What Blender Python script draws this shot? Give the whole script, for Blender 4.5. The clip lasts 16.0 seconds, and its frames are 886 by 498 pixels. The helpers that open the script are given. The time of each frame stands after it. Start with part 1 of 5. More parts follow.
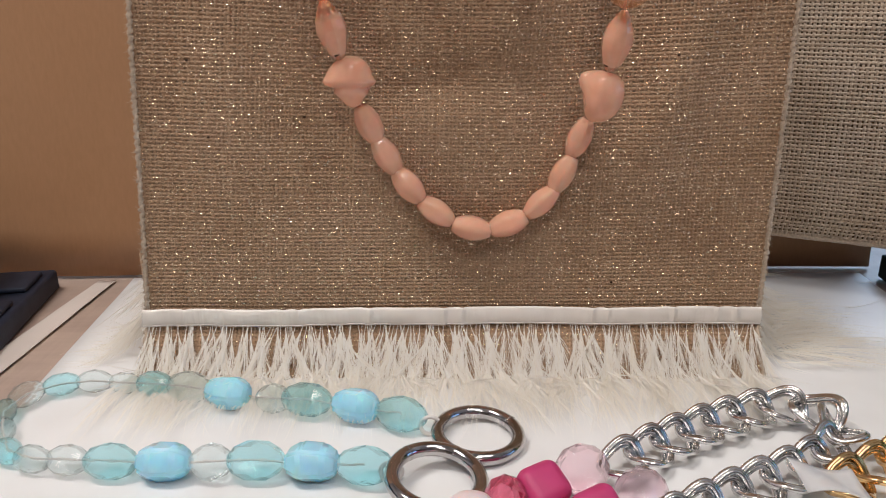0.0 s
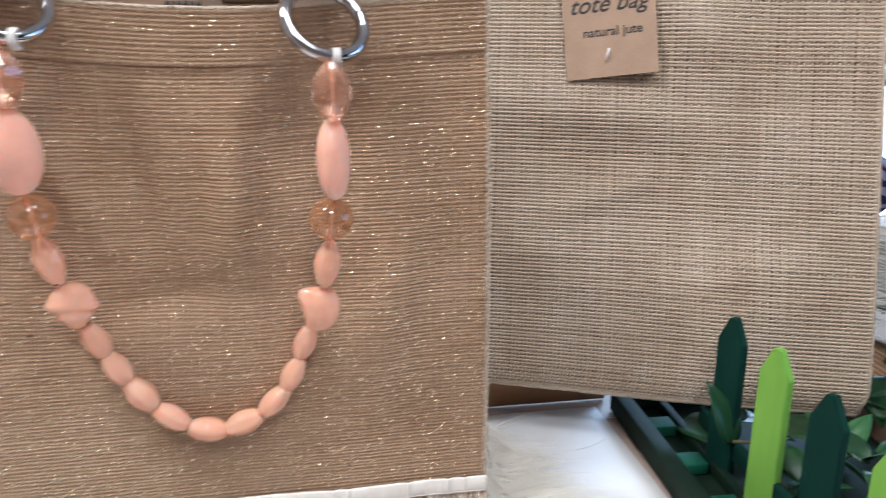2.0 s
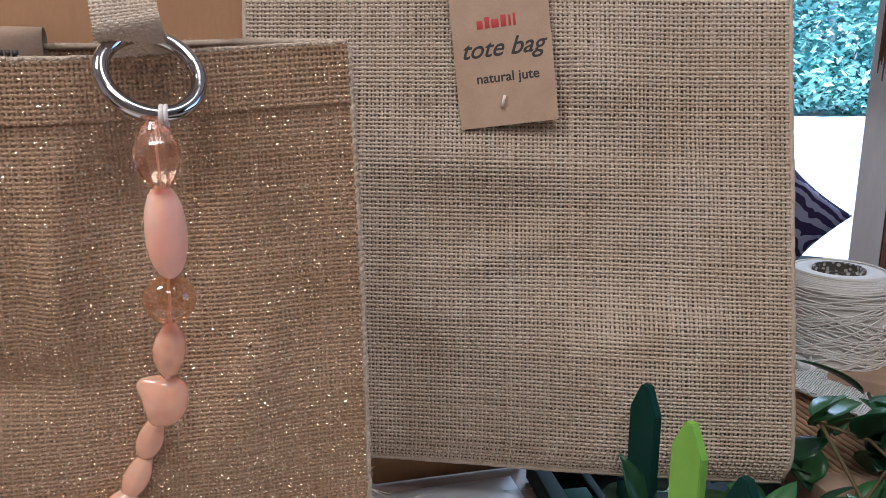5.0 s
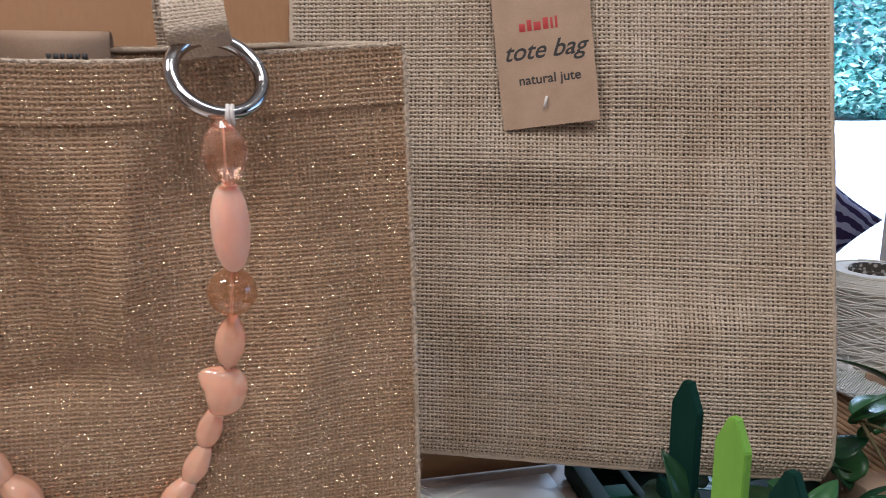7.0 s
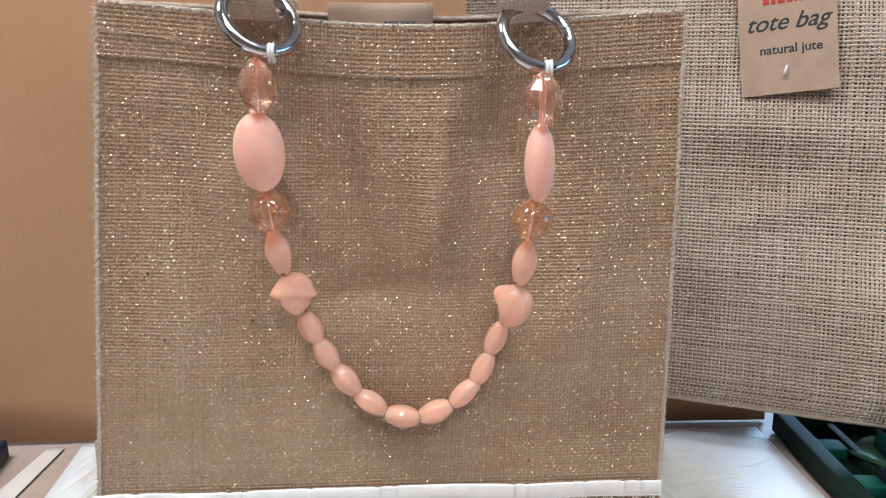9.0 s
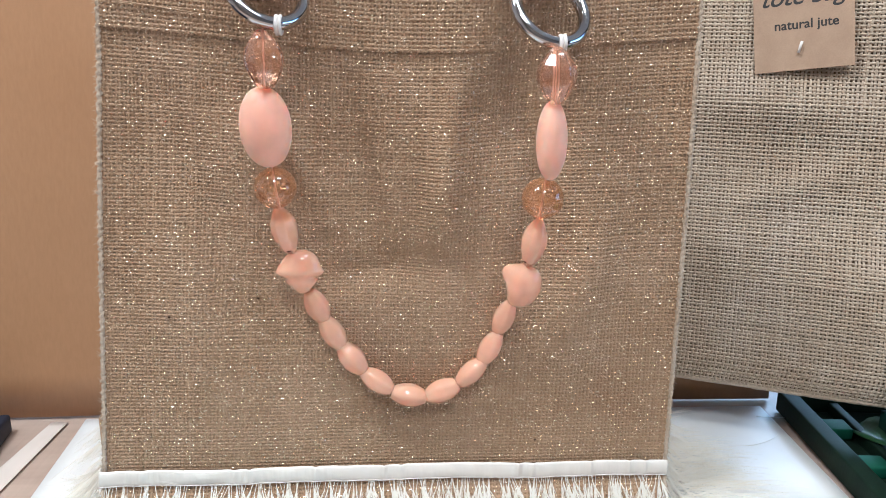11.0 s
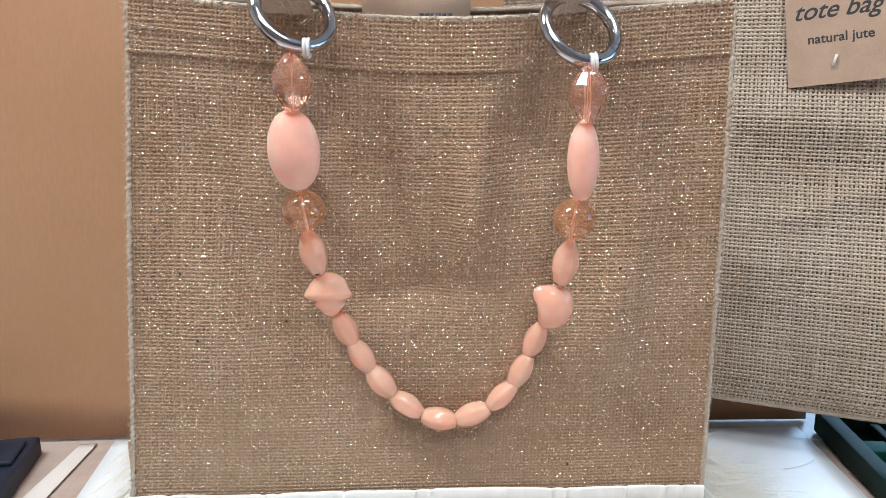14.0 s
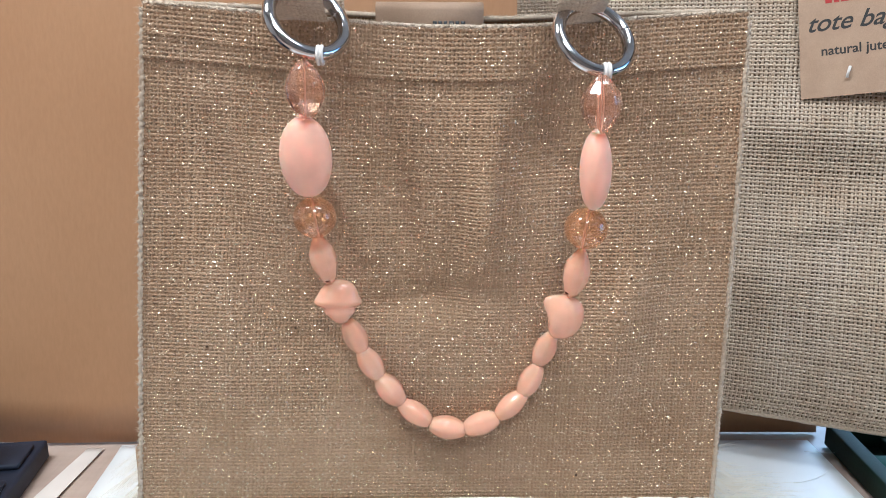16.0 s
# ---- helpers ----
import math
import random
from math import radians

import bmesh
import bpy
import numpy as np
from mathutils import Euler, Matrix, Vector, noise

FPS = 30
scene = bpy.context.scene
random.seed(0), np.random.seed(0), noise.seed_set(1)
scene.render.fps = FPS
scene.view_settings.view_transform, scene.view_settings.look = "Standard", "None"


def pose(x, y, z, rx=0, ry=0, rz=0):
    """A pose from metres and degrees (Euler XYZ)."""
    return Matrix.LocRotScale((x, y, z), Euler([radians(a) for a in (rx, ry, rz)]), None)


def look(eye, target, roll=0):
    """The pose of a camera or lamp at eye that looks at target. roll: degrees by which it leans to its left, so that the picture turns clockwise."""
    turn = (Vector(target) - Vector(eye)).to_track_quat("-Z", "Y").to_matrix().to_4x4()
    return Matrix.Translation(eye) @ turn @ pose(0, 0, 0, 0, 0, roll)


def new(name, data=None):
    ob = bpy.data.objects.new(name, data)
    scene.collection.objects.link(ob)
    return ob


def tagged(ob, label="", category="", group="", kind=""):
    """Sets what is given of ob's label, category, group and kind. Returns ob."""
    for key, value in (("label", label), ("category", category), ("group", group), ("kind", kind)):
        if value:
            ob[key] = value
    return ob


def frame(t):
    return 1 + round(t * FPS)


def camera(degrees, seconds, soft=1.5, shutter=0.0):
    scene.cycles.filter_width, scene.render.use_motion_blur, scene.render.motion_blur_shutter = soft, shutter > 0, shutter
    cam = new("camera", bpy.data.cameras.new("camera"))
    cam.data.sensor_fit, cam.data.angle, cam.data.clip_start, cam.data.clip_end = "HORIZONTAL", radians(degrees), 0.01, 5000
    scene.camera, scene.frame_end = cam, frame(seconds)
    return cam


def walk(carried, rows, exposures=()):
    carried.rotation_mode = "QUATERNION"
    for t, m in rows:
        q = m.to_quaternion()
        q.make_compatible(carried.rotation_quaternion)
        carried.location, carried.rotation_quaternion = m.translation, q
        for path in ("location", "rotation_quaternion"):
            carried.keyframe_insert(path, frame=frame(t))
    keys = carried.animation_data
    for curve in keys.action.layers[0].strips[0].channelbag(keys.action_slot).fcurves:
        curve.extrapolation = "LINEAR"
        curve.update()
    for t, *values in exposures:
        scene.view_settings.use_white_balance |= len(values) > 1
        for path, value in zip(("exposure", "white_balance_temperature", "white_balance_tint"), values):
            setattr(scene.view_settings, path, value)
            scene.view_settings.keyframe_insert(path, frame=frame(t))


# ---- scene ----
cam = camera(61.2, 16.0, soft=0.9, shutter=0.4)
PATH = [
    (0, (0.021, 0.009, 0.183), (-0.008, 1.893, -0.487), -0.7),
    (0.5, (0.018, 0.006, 0.193), (-0.047, 1.9, -0.445), -0.8),
    (1, (0.014, -0.018, 0.227), (0.047, 1.916, -0.281), -0.6),
    (1.5, (0.037, -0.022, 0.245), (0.199, 1.906, -0.264), -0.7),
    (2, (0.077, -0.003, 0.256), (0.453, 1.891, -0.266), 0.4),
    (2.5, (0.102, 0.02, 0.258), (0.61, 1.894, -0.224), 0.9),
    (3, (0.115, 0.03, 0.266), (0.65, 1.904, -0.181), 0.6),
    (3.5, (0.12, 0.033, 0.262), (0.649, 1.909, -0.186), 0.5),
    (6, (0.122, 0.031, 0.264), (0.61, 1.922, -0.168), -0.0),
    (6.5, (0.119, 0.031, 0.26), (0.603, 1.923, -0.173), 0.2),
    (7, (0.107, 0.026, 0.261), (0.557, 1.928, -0.162), -0.3),
    (7.5, (0.094, 0.011, 0.262), (0.482, 1.93, -0.146), -0.4),
    (8, (0.07, 0.001, 0.257), (0.352, 1.934, -0.171), -0.2),
    (8.5, (0.045, -0.012, 0.251), (0.222, 1.935, -0.172), 0.1),
    (9, (0.029, -0.021, 0.246), (0.143, 1.927, -0.192), 0.1),
    (9.2, (0.028, -0.025, 0.243), (0.133, 1.922, -0.204), 0.5),
    (11.3, (0.024, -0.013, 0.249), (0.145, 1.917, -0.26), 0.5),
    (11.5, (0.024, -0.012, 0.25), (0.127, 1.923, -0.244), -0.1),
    (12, (0.023, -0.011, 0.249), (0.119, 1.923, -0.254), 0.1),
    (12.5, (0.022, -0.01, 0.25), (0.115, 1.929, -0.232), 0.1),
    (13, (0.021, -0.008, 0.249), (0.101, 1.931, -0.234), -0.2),
    (13.5, (0.02, -0.009, 0.249), (0.097, 1.933, -0.222), -0.0),
    (14, (0.021, -0.009, 0.25), (0.081, 1.933, -0.224), -0.3),
    (14.5, (0.022, -0.009, 0.249), (0.083, 1.934, -0.222), -0.2),
    (15, (0.02, -0.008, 0.249), (0.065, 1.936, -0.22), -0.3),
    (15.5, (0.02, -0.007, 0.248), (0.06, 1.936, -0.222), -0.2),
    (16, (0.019, -0.008, 0.25), (0.062, 1.939, -0.204), 0.2),
]
EXPOSURES = [
    (0.0, 0.74, 5030, 8), (0.5, 0.84, 5000, 9), (1.0, 0.98, 5090, 11), (1.5, 1.26, 4720, 9), (2.0, 1.45, 4600, 5), (2.5, 1.55, 4360, 2), (3.0, 1.38, 4360, 6),
    (3.5, 1.16, 4430, 8), (6.0, 0.90, 4800, 9), (7.0, 0.92, 4780, 8), (8.0, 1.08, 4740, 8), (9.0, 1.40, 4480, 2), (12.0, 1.50, 4480, 1), (16.0, 1.54, 4420, 0),
]
walk(cam, [(t, look(eye, target, roll)) for t, eye, target, roll in PATH], EXPOSURES)

# ---- world, sun, lamps ----
world = bpy.data.worlds.new("sky")
scene.world = world
world.use_nodes = True
wn = world.node_tree
sky = wn.nodes.new("ShaderNodeTexSky")
sky.sky_type = "NISHITA"
sky.sun_disc = False
sky.sun_elevation, sky.sun_rotation = radians(48), radians(150)
wn.links.new(sky.outputs["Color"], wn.nodes["Background"].inputs["Color"])
wn.nodes["Background"].inputs["Strength"].default_value = 0.15
sun = new("sun", bpy.data.lights.new("sun", "SUN"))
sun.data.energy, sun.data.angle, sun.data.color = 5.0, radians(0.5), (1.0, 0.96, 0.9)
sun.matrix_world = look((0, 0, 0), (-0.35, 0.6, -0.8))

TABLE = 0.0
FLOOR, CEILING = -0.75, 1.85


def lamp(x, y, z, w, d, watts, color):
    ob = new("unseen_area_light", bpy.data.lights.new("unseen_area_light", "AREA"))
    ob.data.shape, ob.data.size, ob.data.size_y = "RECTANGLE", w, d
    ob.data.energy, ob.data.color = watts, color
    ob.matrix_world = pose(x, y, z)
    return ob


WARM = (1.0, 0.79, 0.575)
# Two bodiless lamps in mid-air, lowered to brighten the upper surfaces more.
lamp(-0.45, 0.12, 1.05, 0.40, 0.16, 4.9, WARM)
lamp(0.33, 0.0, 1.05, 0.40, 0.16, 1.8, WARM)
# Added fill lamp just under the ceiling, with no fixture.
lamp(0.1, -1.1, CEILING - 0.03, 0.6, 0.3, 8, WARM)

door_sky = new("doorway_daylight", bpy.data.lights.new("doorway_daylight", "AREA"))
door_sky.data.shape, door_sky.data.size, door_sky.data.size_y = "RECTANGLE", 1.1, 0.36
door_sky.data.energy, door_sky.data.color = 13.0, (0.92, 0.96, 1.0)
door_sky.matrix_world = look((1.83, 2.25, 1.15), (0.6, 0.45, 0.1))

# ---- materials ----
class Mat:
    """A node material with short ways to add nodes."""

    def __init__(self, name, color=(0.5, 0.5, 0.5), rough=0.6, metal=0.0):
        self.m = bpy.data.materials.new(name)
        self.m.use_nodes = True
        self.t = self.m.node_tree
        self.b = self.t.nodes["Principled BSDF"]
        self.set("Base Color", (*color, 1))
        self.set("Roughness", rough)
        self.set("Metallic", metal)

    def set(self, key, value):
        self.b.inputs[key].default_value = value
        return self

    def node(self, kind, **inputs):
        n = self.t.nodes.new(kind)
        for key, value in inputs.items():
            key = key.replace("_", " ")
            if isinstance(value, bpy.types.NodeSocket):
                self.t.links.new(value, n.inputs[key])
            else:
                n.inputs[key].default_value = value
        return n

    def link(self, a, b):
        self.t.links.new(a, b)

    def coords(self, stretch=(1, 1, 1)):
        c = self.t.nodes.new("ShaderNodeTexCoord").outputs["Object"]
        mp = self.t.nodes.new("ShaderNodeMapping")
        mp.inputs["Scale"].default_value = stretch
        self.link(c, mp.inputs["Vector"])
        return mp.outputs["Vector"]

    def noise(self, scale, detail=3.0, rough=0.5, stretch=(1, 1, 1)):
        return self.node("ShaderNodeTexNoise", Vector=self.coords(stretch), Scale=scale, Detail=detail, Roughness=rough).outputs["Fac"]

    def ramp(self, fac, stops):
        r = self.t.nodes.new("ShaderNodeValToRGB")
        e = r.color_ramp.elements
        while len(e) < len(stops):
            e.new(0.5)
        for el, (p, c) in zip(e, stops):
            el.position, el.color = p, (*c, 1)
        self.link(fac, r.inputs["Fac"])
        return r.outputs["Color"]

    def mix(self, fac, a, b, kind="MIX"):
        n = self.t.nodes.new("ShaderNodeMix")
        n.data_type, n.blend_type = "RGBA", kind
        ins = [s for s in n.inputs if s.enabled]
        for sock, v in zip(ins, (fac, a, b)):
            if isinstance(v, bpy.types.NodeSocket):
                self.link(v, sock)
            else:
                sock.default_value = v if isinstance(v, float) else (*v, 1)
        return [s for s in n.outputs if s.enabled][0]

    def math(self, op, a, b=0.0):
        n = self.t.nodes.new("ShaderNodeMath")
        n.operation = op
        for s, v in zip(n.inputs, (a, b)):
            if isinstance(v, bpy.types.NodeSocket):
                self.link(v, s)
            else:
                s.default_value = v
        return n.outputs[0]

    def bump(self, height, strength=0.3, distance=0.001):
        n = self.node("ShaderNodeBump", Height=height, Strength=strength, Distance=distance)
        self.link(n.outputs["Normal"], self.b.inputs["Normal"])
        return self

    def color(self, sock):
        self.link(sock, self.b.inputs["Base Color"])
        return self


def jute(name, dark, light, glitter):
    k = Mat(name, rough=0.6)
    geo = k.t.nodes.new("ShaderNodeNewGeometry")
    per = k.ramp(geo.outputs["Random Per Island"], [(0.0, dark), (1.0, light)])
    grain = k.ramp(k.noise(900, 2, 0.6), [(0.25, (0.78, 0.76, 0.74)), (0.75, (1.12, 1.1, 1.08))])
    blotch = k.ramp(k.noise(20, 5, 0.65), [(0.3, (0.84, 0.79, 0.73)), (0.5, (0.98, 0.98, 0.96)), (0.7, (1.06, 1.08, 1.12))])
    col = k.mix(1.0, k.mix(1.0, per, grain, "MULTIPLY"), blotch, "MULTIPLY")
    k.bump(k.noise(2500, 2, 0.7), 0.5, 0.0004)
    if glitter:
        v = k.t.nodes.new("ShaderNodeTexVoronoi")
        v.inputs["Scale"].default_value = 1700
        k.link(k.coords((0.8, 1, 1)), v.inputs["Vector"])
        sep = k.t.nodes.new("ShaderNodeSeparateColor")
        k.link(v.outputs["Color"], sep.inputs["Color"])
        mask = k.math("GREATER_THAN", sep.outputs["Red"], 1.0 - glitter)
        col = k.mix(mask, col, (1.0, 0.86, 0.64))
        k.link(mask, k.b.inputs["Metallic"])
        k.link(k.ramp(mask, [(0.0, (0.6, 0.6, 0.6)), (1.0, (0.14, 0.14, 0.14))]), k.b.inputs["Roughness"])
    k.color(col)
    k.set("Specular IOR Level", 0.4)
    return k.m


M = {}
M["jute_gold"] = jute("jute_with_gold_thread", (0.405, 0.272, 0.165), (0.465, 0.322, 0.202), 0.055)
M["jute"] = jute("natural_jute", (0.53, 0.432, 0.334), (0.62, 0.517, 0.405), 0.0)

# Dark backing for hem and back weave; the gaps' shade is in its colour.
k = Mat("dark_gap_backing", rough=0.9)
k.color(k.ramp(k.noise(300, 3), [(0.3, (0.12, 0.078, 0.047)), (0.7, (0.17, 0.114, 0.07))]))
M["lining"] = k.m

k = Mat("tan_lining_film", rough=0.4)
k.color(k.ramp(k.noise(14, 4, 0.6), [(0.3, (0.38, 0.265, 0.165)), (0.7, (0.60, 0.47, 0.33))]))
k.bump(k.noise(90, 3), 0.3, 0.002)
M["lining_film"] = k.m

# Brown that holds the shade in the gaps of the hanging tote's weave.
k = Mat("brown_weave_gap_shade", rough=0.9)
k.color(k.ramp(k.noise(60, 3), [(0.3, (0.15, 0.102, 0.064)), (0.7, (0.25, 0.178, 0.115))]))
M["weave_gap_shade"] = k.m

k = Mat("kraft_board", rough=0.32)
k.color(k.mix(1.0, k.ramp(k.noise(6, 3), [(0.3, (0.36, 0.196, 0.096)), (0.7, (0.415, 0.236, 0.121))]),
              k.ramp(k.noise(500, 2, 0.6, (1, 1, 0.25)), [(0.2, (0.93, 0.92, 0.9)), (0.8, (1.04, 1.04, 1.04))]), "MULTIPLY"))
k.bump(k.noise(700, 2), 0.08, 0.0004)
M["kraft_board"] = k.m

k = Mat("kraft_paper", rough=0.75)
k.color(k.mix(1.0, k.ramp(k.noise(60, 3), [(0.3, (0.40, 0.27, 0.18)), (0.7, (0.46, 0.32, 0.215))]),
              k.ramp(k.noise(1800, 2, 0.7), [(0.2, (0.85, 0.84, 0.82)), (0.8, (1.08, 1.08, 1.08))]), "MULTIPLY"))
k.bump(k.noise(900, 2), 0.1, 0.0003)
M["kraft_paper"] = k.m

k = Mat("table_laminate", rough=0.45)
k.color(k.mix(1.0, k.ramp(k.noise(9, 3, 0.6, (1, 6, 1)), [(0.3, (0.42, 0.325, 0.265)), (0.7, (0.52, 0.41, 0.34))]),
              k.ramp(k.noise(220, 3, 0.6, (1, 0.15, 1)), [(0.2, (0.9, 0.88, 0.86)), (0.8, (1.05, 1.05, 1.05))]), "MULTIPLY"))
k.bump(k.noise(300, 2), 0.06, 0.0004)
M["table"] = k.m

k = Mat("white_paper", rough=0.6)
k.color(k.ramp(k.noise(25, 3), [(0.3, (0.80, 0.79, 0.78)), (0.7, (0.86, 0.855, 0.85))]))
k.bump(k.noise(45, 3), 0.12, 0.002)
M["paper"] = k.m

# Cream tone that carries the light streak on the tabletop.
k = Mat("streak_cream", rough=0.6)
k.color(k.ramp(k.noise(25, 3), [(0.3, (0.62, 0.55, 0.49)), (0.7, (0.70, 0.63, 0.57))]))
k.bump(k.noise(45, 3), 0.12, 0.002)
M["streak_cream"] = k.m

k = Mat("cream_satin", rough=0.16)
k.color(k.ramp(k.noise(120, 2, 0.5, (1, 1, 0.2)), [(0.3, (0.80, 0.735, 0.66)), (0.7, (0.86, 0.80, 0.73))]))
wv = k.t.nodes.new("ShaderNodeTexWave")
wv.inputs["Scale"].default_value = 900
wv.inputs["Distortion"].default_value = 0.5
k.link(k.coords((1, 0, 0.8)), wv.inputs["Vector"])
k.bump(wv.outputs["Fac"], 0.1, 0.0002)
k.set("Specular IOR Level", 1.0).set("Metallic", 0.1).set("Roughness", 0.4).set("Anisotropic", 0.95)
up = k.node("ShaderNodeCombineXYZ", X=0.0, Y=0.0, Z=1.0)
k.link(up.outputs[0], k.b.inputs["Tangent"])
k.set("Sheen Weight", 0.3)
M["satin"] = k.m

k = Mat("feather_cream", rough=0.7)
geo = k.t.nodes.new("ShaderNodeNewGeometry")
k.color(k.ramp(geo.outputs["Random Per Island"], [(0.0, (0.88, 0.80, 0.65)), (0.3, (0.95, 0.92, 0.86)), (1.0, (0.97, 0.96, 0.94))]))
tr = k.t.nodes.new("ShaderNodeBsdfTranslucent")
tr.inputs["Color"].default_value = (0.95, 0.91, 0.83, 1)
ms = k.t.nodes.new("ShaderNodeMixShader")
ms.inputs[0].default_value = 0.4
k.link(k.b.outputs[0], ms.inputs[1])
k.link(tr.outputs[0], ms.inputs[2])
k.link(ms.outputs[0], k.t.nodes["Material Output"].inputs["Surface"])
M["feather"] = k.m

k = Mat("chrome", (0.52, 0.50, 0.50), 0.09, 1.0)
k.link(k.ramp(k.noise(400, 3), [(0.3, (0.06,) * 3), (0.8, (0.16,) * 3)]), k.b.inputs["Roughness"])
M["chrome"] = k.m
k = Mat("silver_metal", (0.78, 0.77, 0.76), 0.16, 1.0)
k.link(k.ramp(k.noise(300, 3), [(0.3, (0.12,) * 3), (0.8, (0.24,) * 3)]), k.b.inputs["Roughness"])
M["silver"] = k.m
k = Mat("gold_metal", (0.86, 0.60, 0.28), 0.14, 1.0)
k.link(k.ramp(k.noise(400, 3), [(0.3, (0.10,) * 3), (0.8, (0.22,) * 3)]), k.b.inputs["Roughness"])
M["gold"] = k.m


def clear(name, color, rough=0.03, ior=1.5, body=1.0, thin=0.0):
    k = Mat(name, color, rough)
    k.set("Transmission Weight", body).set("IOR", ior)
    k.set("Coat Weight", 1.0).set("Coat Roughness", 0.06).set("Coat IOR", 1.6)
    if thin:
        tr = k.t.nodes.new("ShaderNodeBsdfTransparent")
        tr.inputs["Color"].default_value = (*color, 1)
        ms = k.t.nodes.new("ShaderNodeMixShader")
        ms.inputs[0].default_value = thin
        k.link(k.b.outputs[0], ms.inputs[1])
        k.link(tr.outputs[0], ms.inputs[2])
        k.link(ms.outputs[0], k.t.nodes["Material Output"].inputs["Surface"])
    return k.m


def frosted(name, color, rough=0.45, sss=0.5, reach=0.004, thin=0.0):
    k = Mat(name, color, rough)
    k.set("Subsurface Weight", sss).set("Subsurface Radius", (1.0, 0.55, 0.4)).set("Subsurface Scale", reach)
    k.color(k.ramp(k.noise(110, 3), [(0.3, tuple(c * 0.93 for c in color)), (0.7, tuple(min(1, c * 1.04) for c in color))]))
    k.bump(k.noise(1500, 2), 0.06, 0.0002)
    if thin:
        k.set("Alpha", 1.0 - thin)
    return k.m


M["coral_clear"] = clear("clear_coral_acrylic", (1.0, 0.66, 0.47), ior=1.45, body=0.9, thin=0.15)
M["amber_clear"] = clear("clear_amber_acrylic", (1.0, 0.66, 0.40), ior=1.4, body=0.9, thin=0.15)
M["coral_frost"] = frosted("frosted_coral_resin", (0.85, 0.505, 0.38), 0.55, 1.0, 0.010)
M["peach"] = frosted("glossy_peach_resin", (0.90, 0.51, 0.35), 0.12, 0.6, 0.010, 0.20)
M["aqua_clear"] = clear("clear_aqua_acrylic", (0.72, 0.955, 1.0), 0.0, 1.16, 1.0, 0.36)
M["ice_clear"] = clear("clear_pale_acrylic", (0.93, 0.99, 1.0), 0.0, 1.16, 1.0, 0.36)
M["blue_frost"] = frosted("milky_blue_resin", (0.42, 0.74, 0.95), 0.2, 1.0, 0.014)
M["pink_clear"] = clear("clear_pink_acrylic", (1.0, 0.87, 0.92), 0.0, 1.18, 1.0, 0.3)
M["rose_clear"] = clear("clear_rose_acrylic", (0.95, 0.35, 0.5), 0.02, thin=0.3)
M["magenta"] = frosted("matt_magenta_resin", (0.50, 0.045, 0.17), 0.5, 0.15, 0.002)
M["milk"] = frosted("milky_white_resin", (0.86, 0.74, 0.74), 0.35)
M["coral_cord"] = Mat("coral_elastic_cord", (0.80, 0.48, 0.36), 0.5).m
M["cord"] = Mat("white_elastic_cord", (0.75, 0.70, 0.66), 0.6).m

k = Mat("navy_leatherette", rough=0.65)
k.color(k.ramp(k.noise(90, 3), [(0.3, (0.010, 0.014, 0.032)), (0.7, (0.017, 0.024, 0.05))]))
k.bump(k.noise(900, 3), 0.2, 0.0004)
M["navy"] = k.m


def painted(name, a, b, rough=0.5):
    k = Mat(name, rough=rough)
    k.color(k.ramp(k.noise(80, 3, 0.6, (1, 1, 0.2)), [(0.3, a), (0.7, b)]))
    k.bump(k.noise(500, 3, 0.6, (1, 1, 0.12)), 0.2, 0.0004)
    k.set("Specular IOR Level", 0.22)
    return k.m


M["green_black"] = painted("blackish_green_wood", (0.005, 0.014, 0.008), (0.009, 0.022, 0.012), 0.7)
M["green_dark"] = painted("dark_green_wood", (0.003, 0.027, 0.019), (0.005, 0.036, 0.025), 0.8)
M["green_lime"] = painted("lime_green_wood", (0.21, 0.41, 0.05), (0.26, 0.48, 0.06), 0.7)
M["green_teal"] = painted("teal_green_wood", (0.010, 0.062, 0.036), (0.016, 0.085, 0.05), 0.7)
M["green_olive"] = painted("olive_green_wood", (0.03, 0.085, 0.015), (0.045, 0.11, 0.02))

k = Mat("leaf_green", rough=0.35)
geo = k.t.nodes.new("ShaderNodeObjectInfo")
k.color(k.mix(1.0, k.ramp(geo.outputs["Random"], [(0.0, (0.014, 0.05, 0.018)), (0.6, (0.03, 0.095, 0.03)), (1.0, (0.055, 0.15, 0.04))]),
              k.ramp(k.noise(130, 3), [(0.3, (0.75, 0.8, 0.8)), (0.7, (1.15, 1.1, 1.1))]), "MULTIPLY"))
k.bump(k.noise(260, 2), 0.25, 0.0006)
M["leaf"] = k.m
M["stem"] = painted("brown_stem", (0.09, 0.075, 0.035), (0.14, 0.11, 0.05), 0.7)

k = Mat("raw_cotton_cord", rough=0.85)
geo = k.t.nodes.new("ShaderNodeNewGeometry")
k.color(k.ramp(geo.outputs["Random Per Island"], [(0.0, (0.72, 0.67, 0.60)), (1.0, (0.88, 0.85, 0.79))]))
k.bump(k.noise(1200, 2, 0.7), 0.4, 0.0005)
M["cotton"] = k.m
k = Mat("speckled_cardboard_tube", rough=0.8)
vv = k.t.nodes.new("ShaderNodeTexVoronoi")
vv.inputs["Scale"].default_value = 260
k.link(k.coords(), vv.inputs["Vector"])
k.color(k.ramp(vv.outputs["Distance"], [(0.3, (0.45, 0.42, 0.36)), (0.45, (0.06, 0.05, 0.04))]))
M["tube"] = k.m
M["lace"] = Mat("white_lace", (0.80, 0.80, 0.80), 0.7).m
M["print_red"] = Mat("red_print", (0.42, 0.04, 0.035), 0.6).m
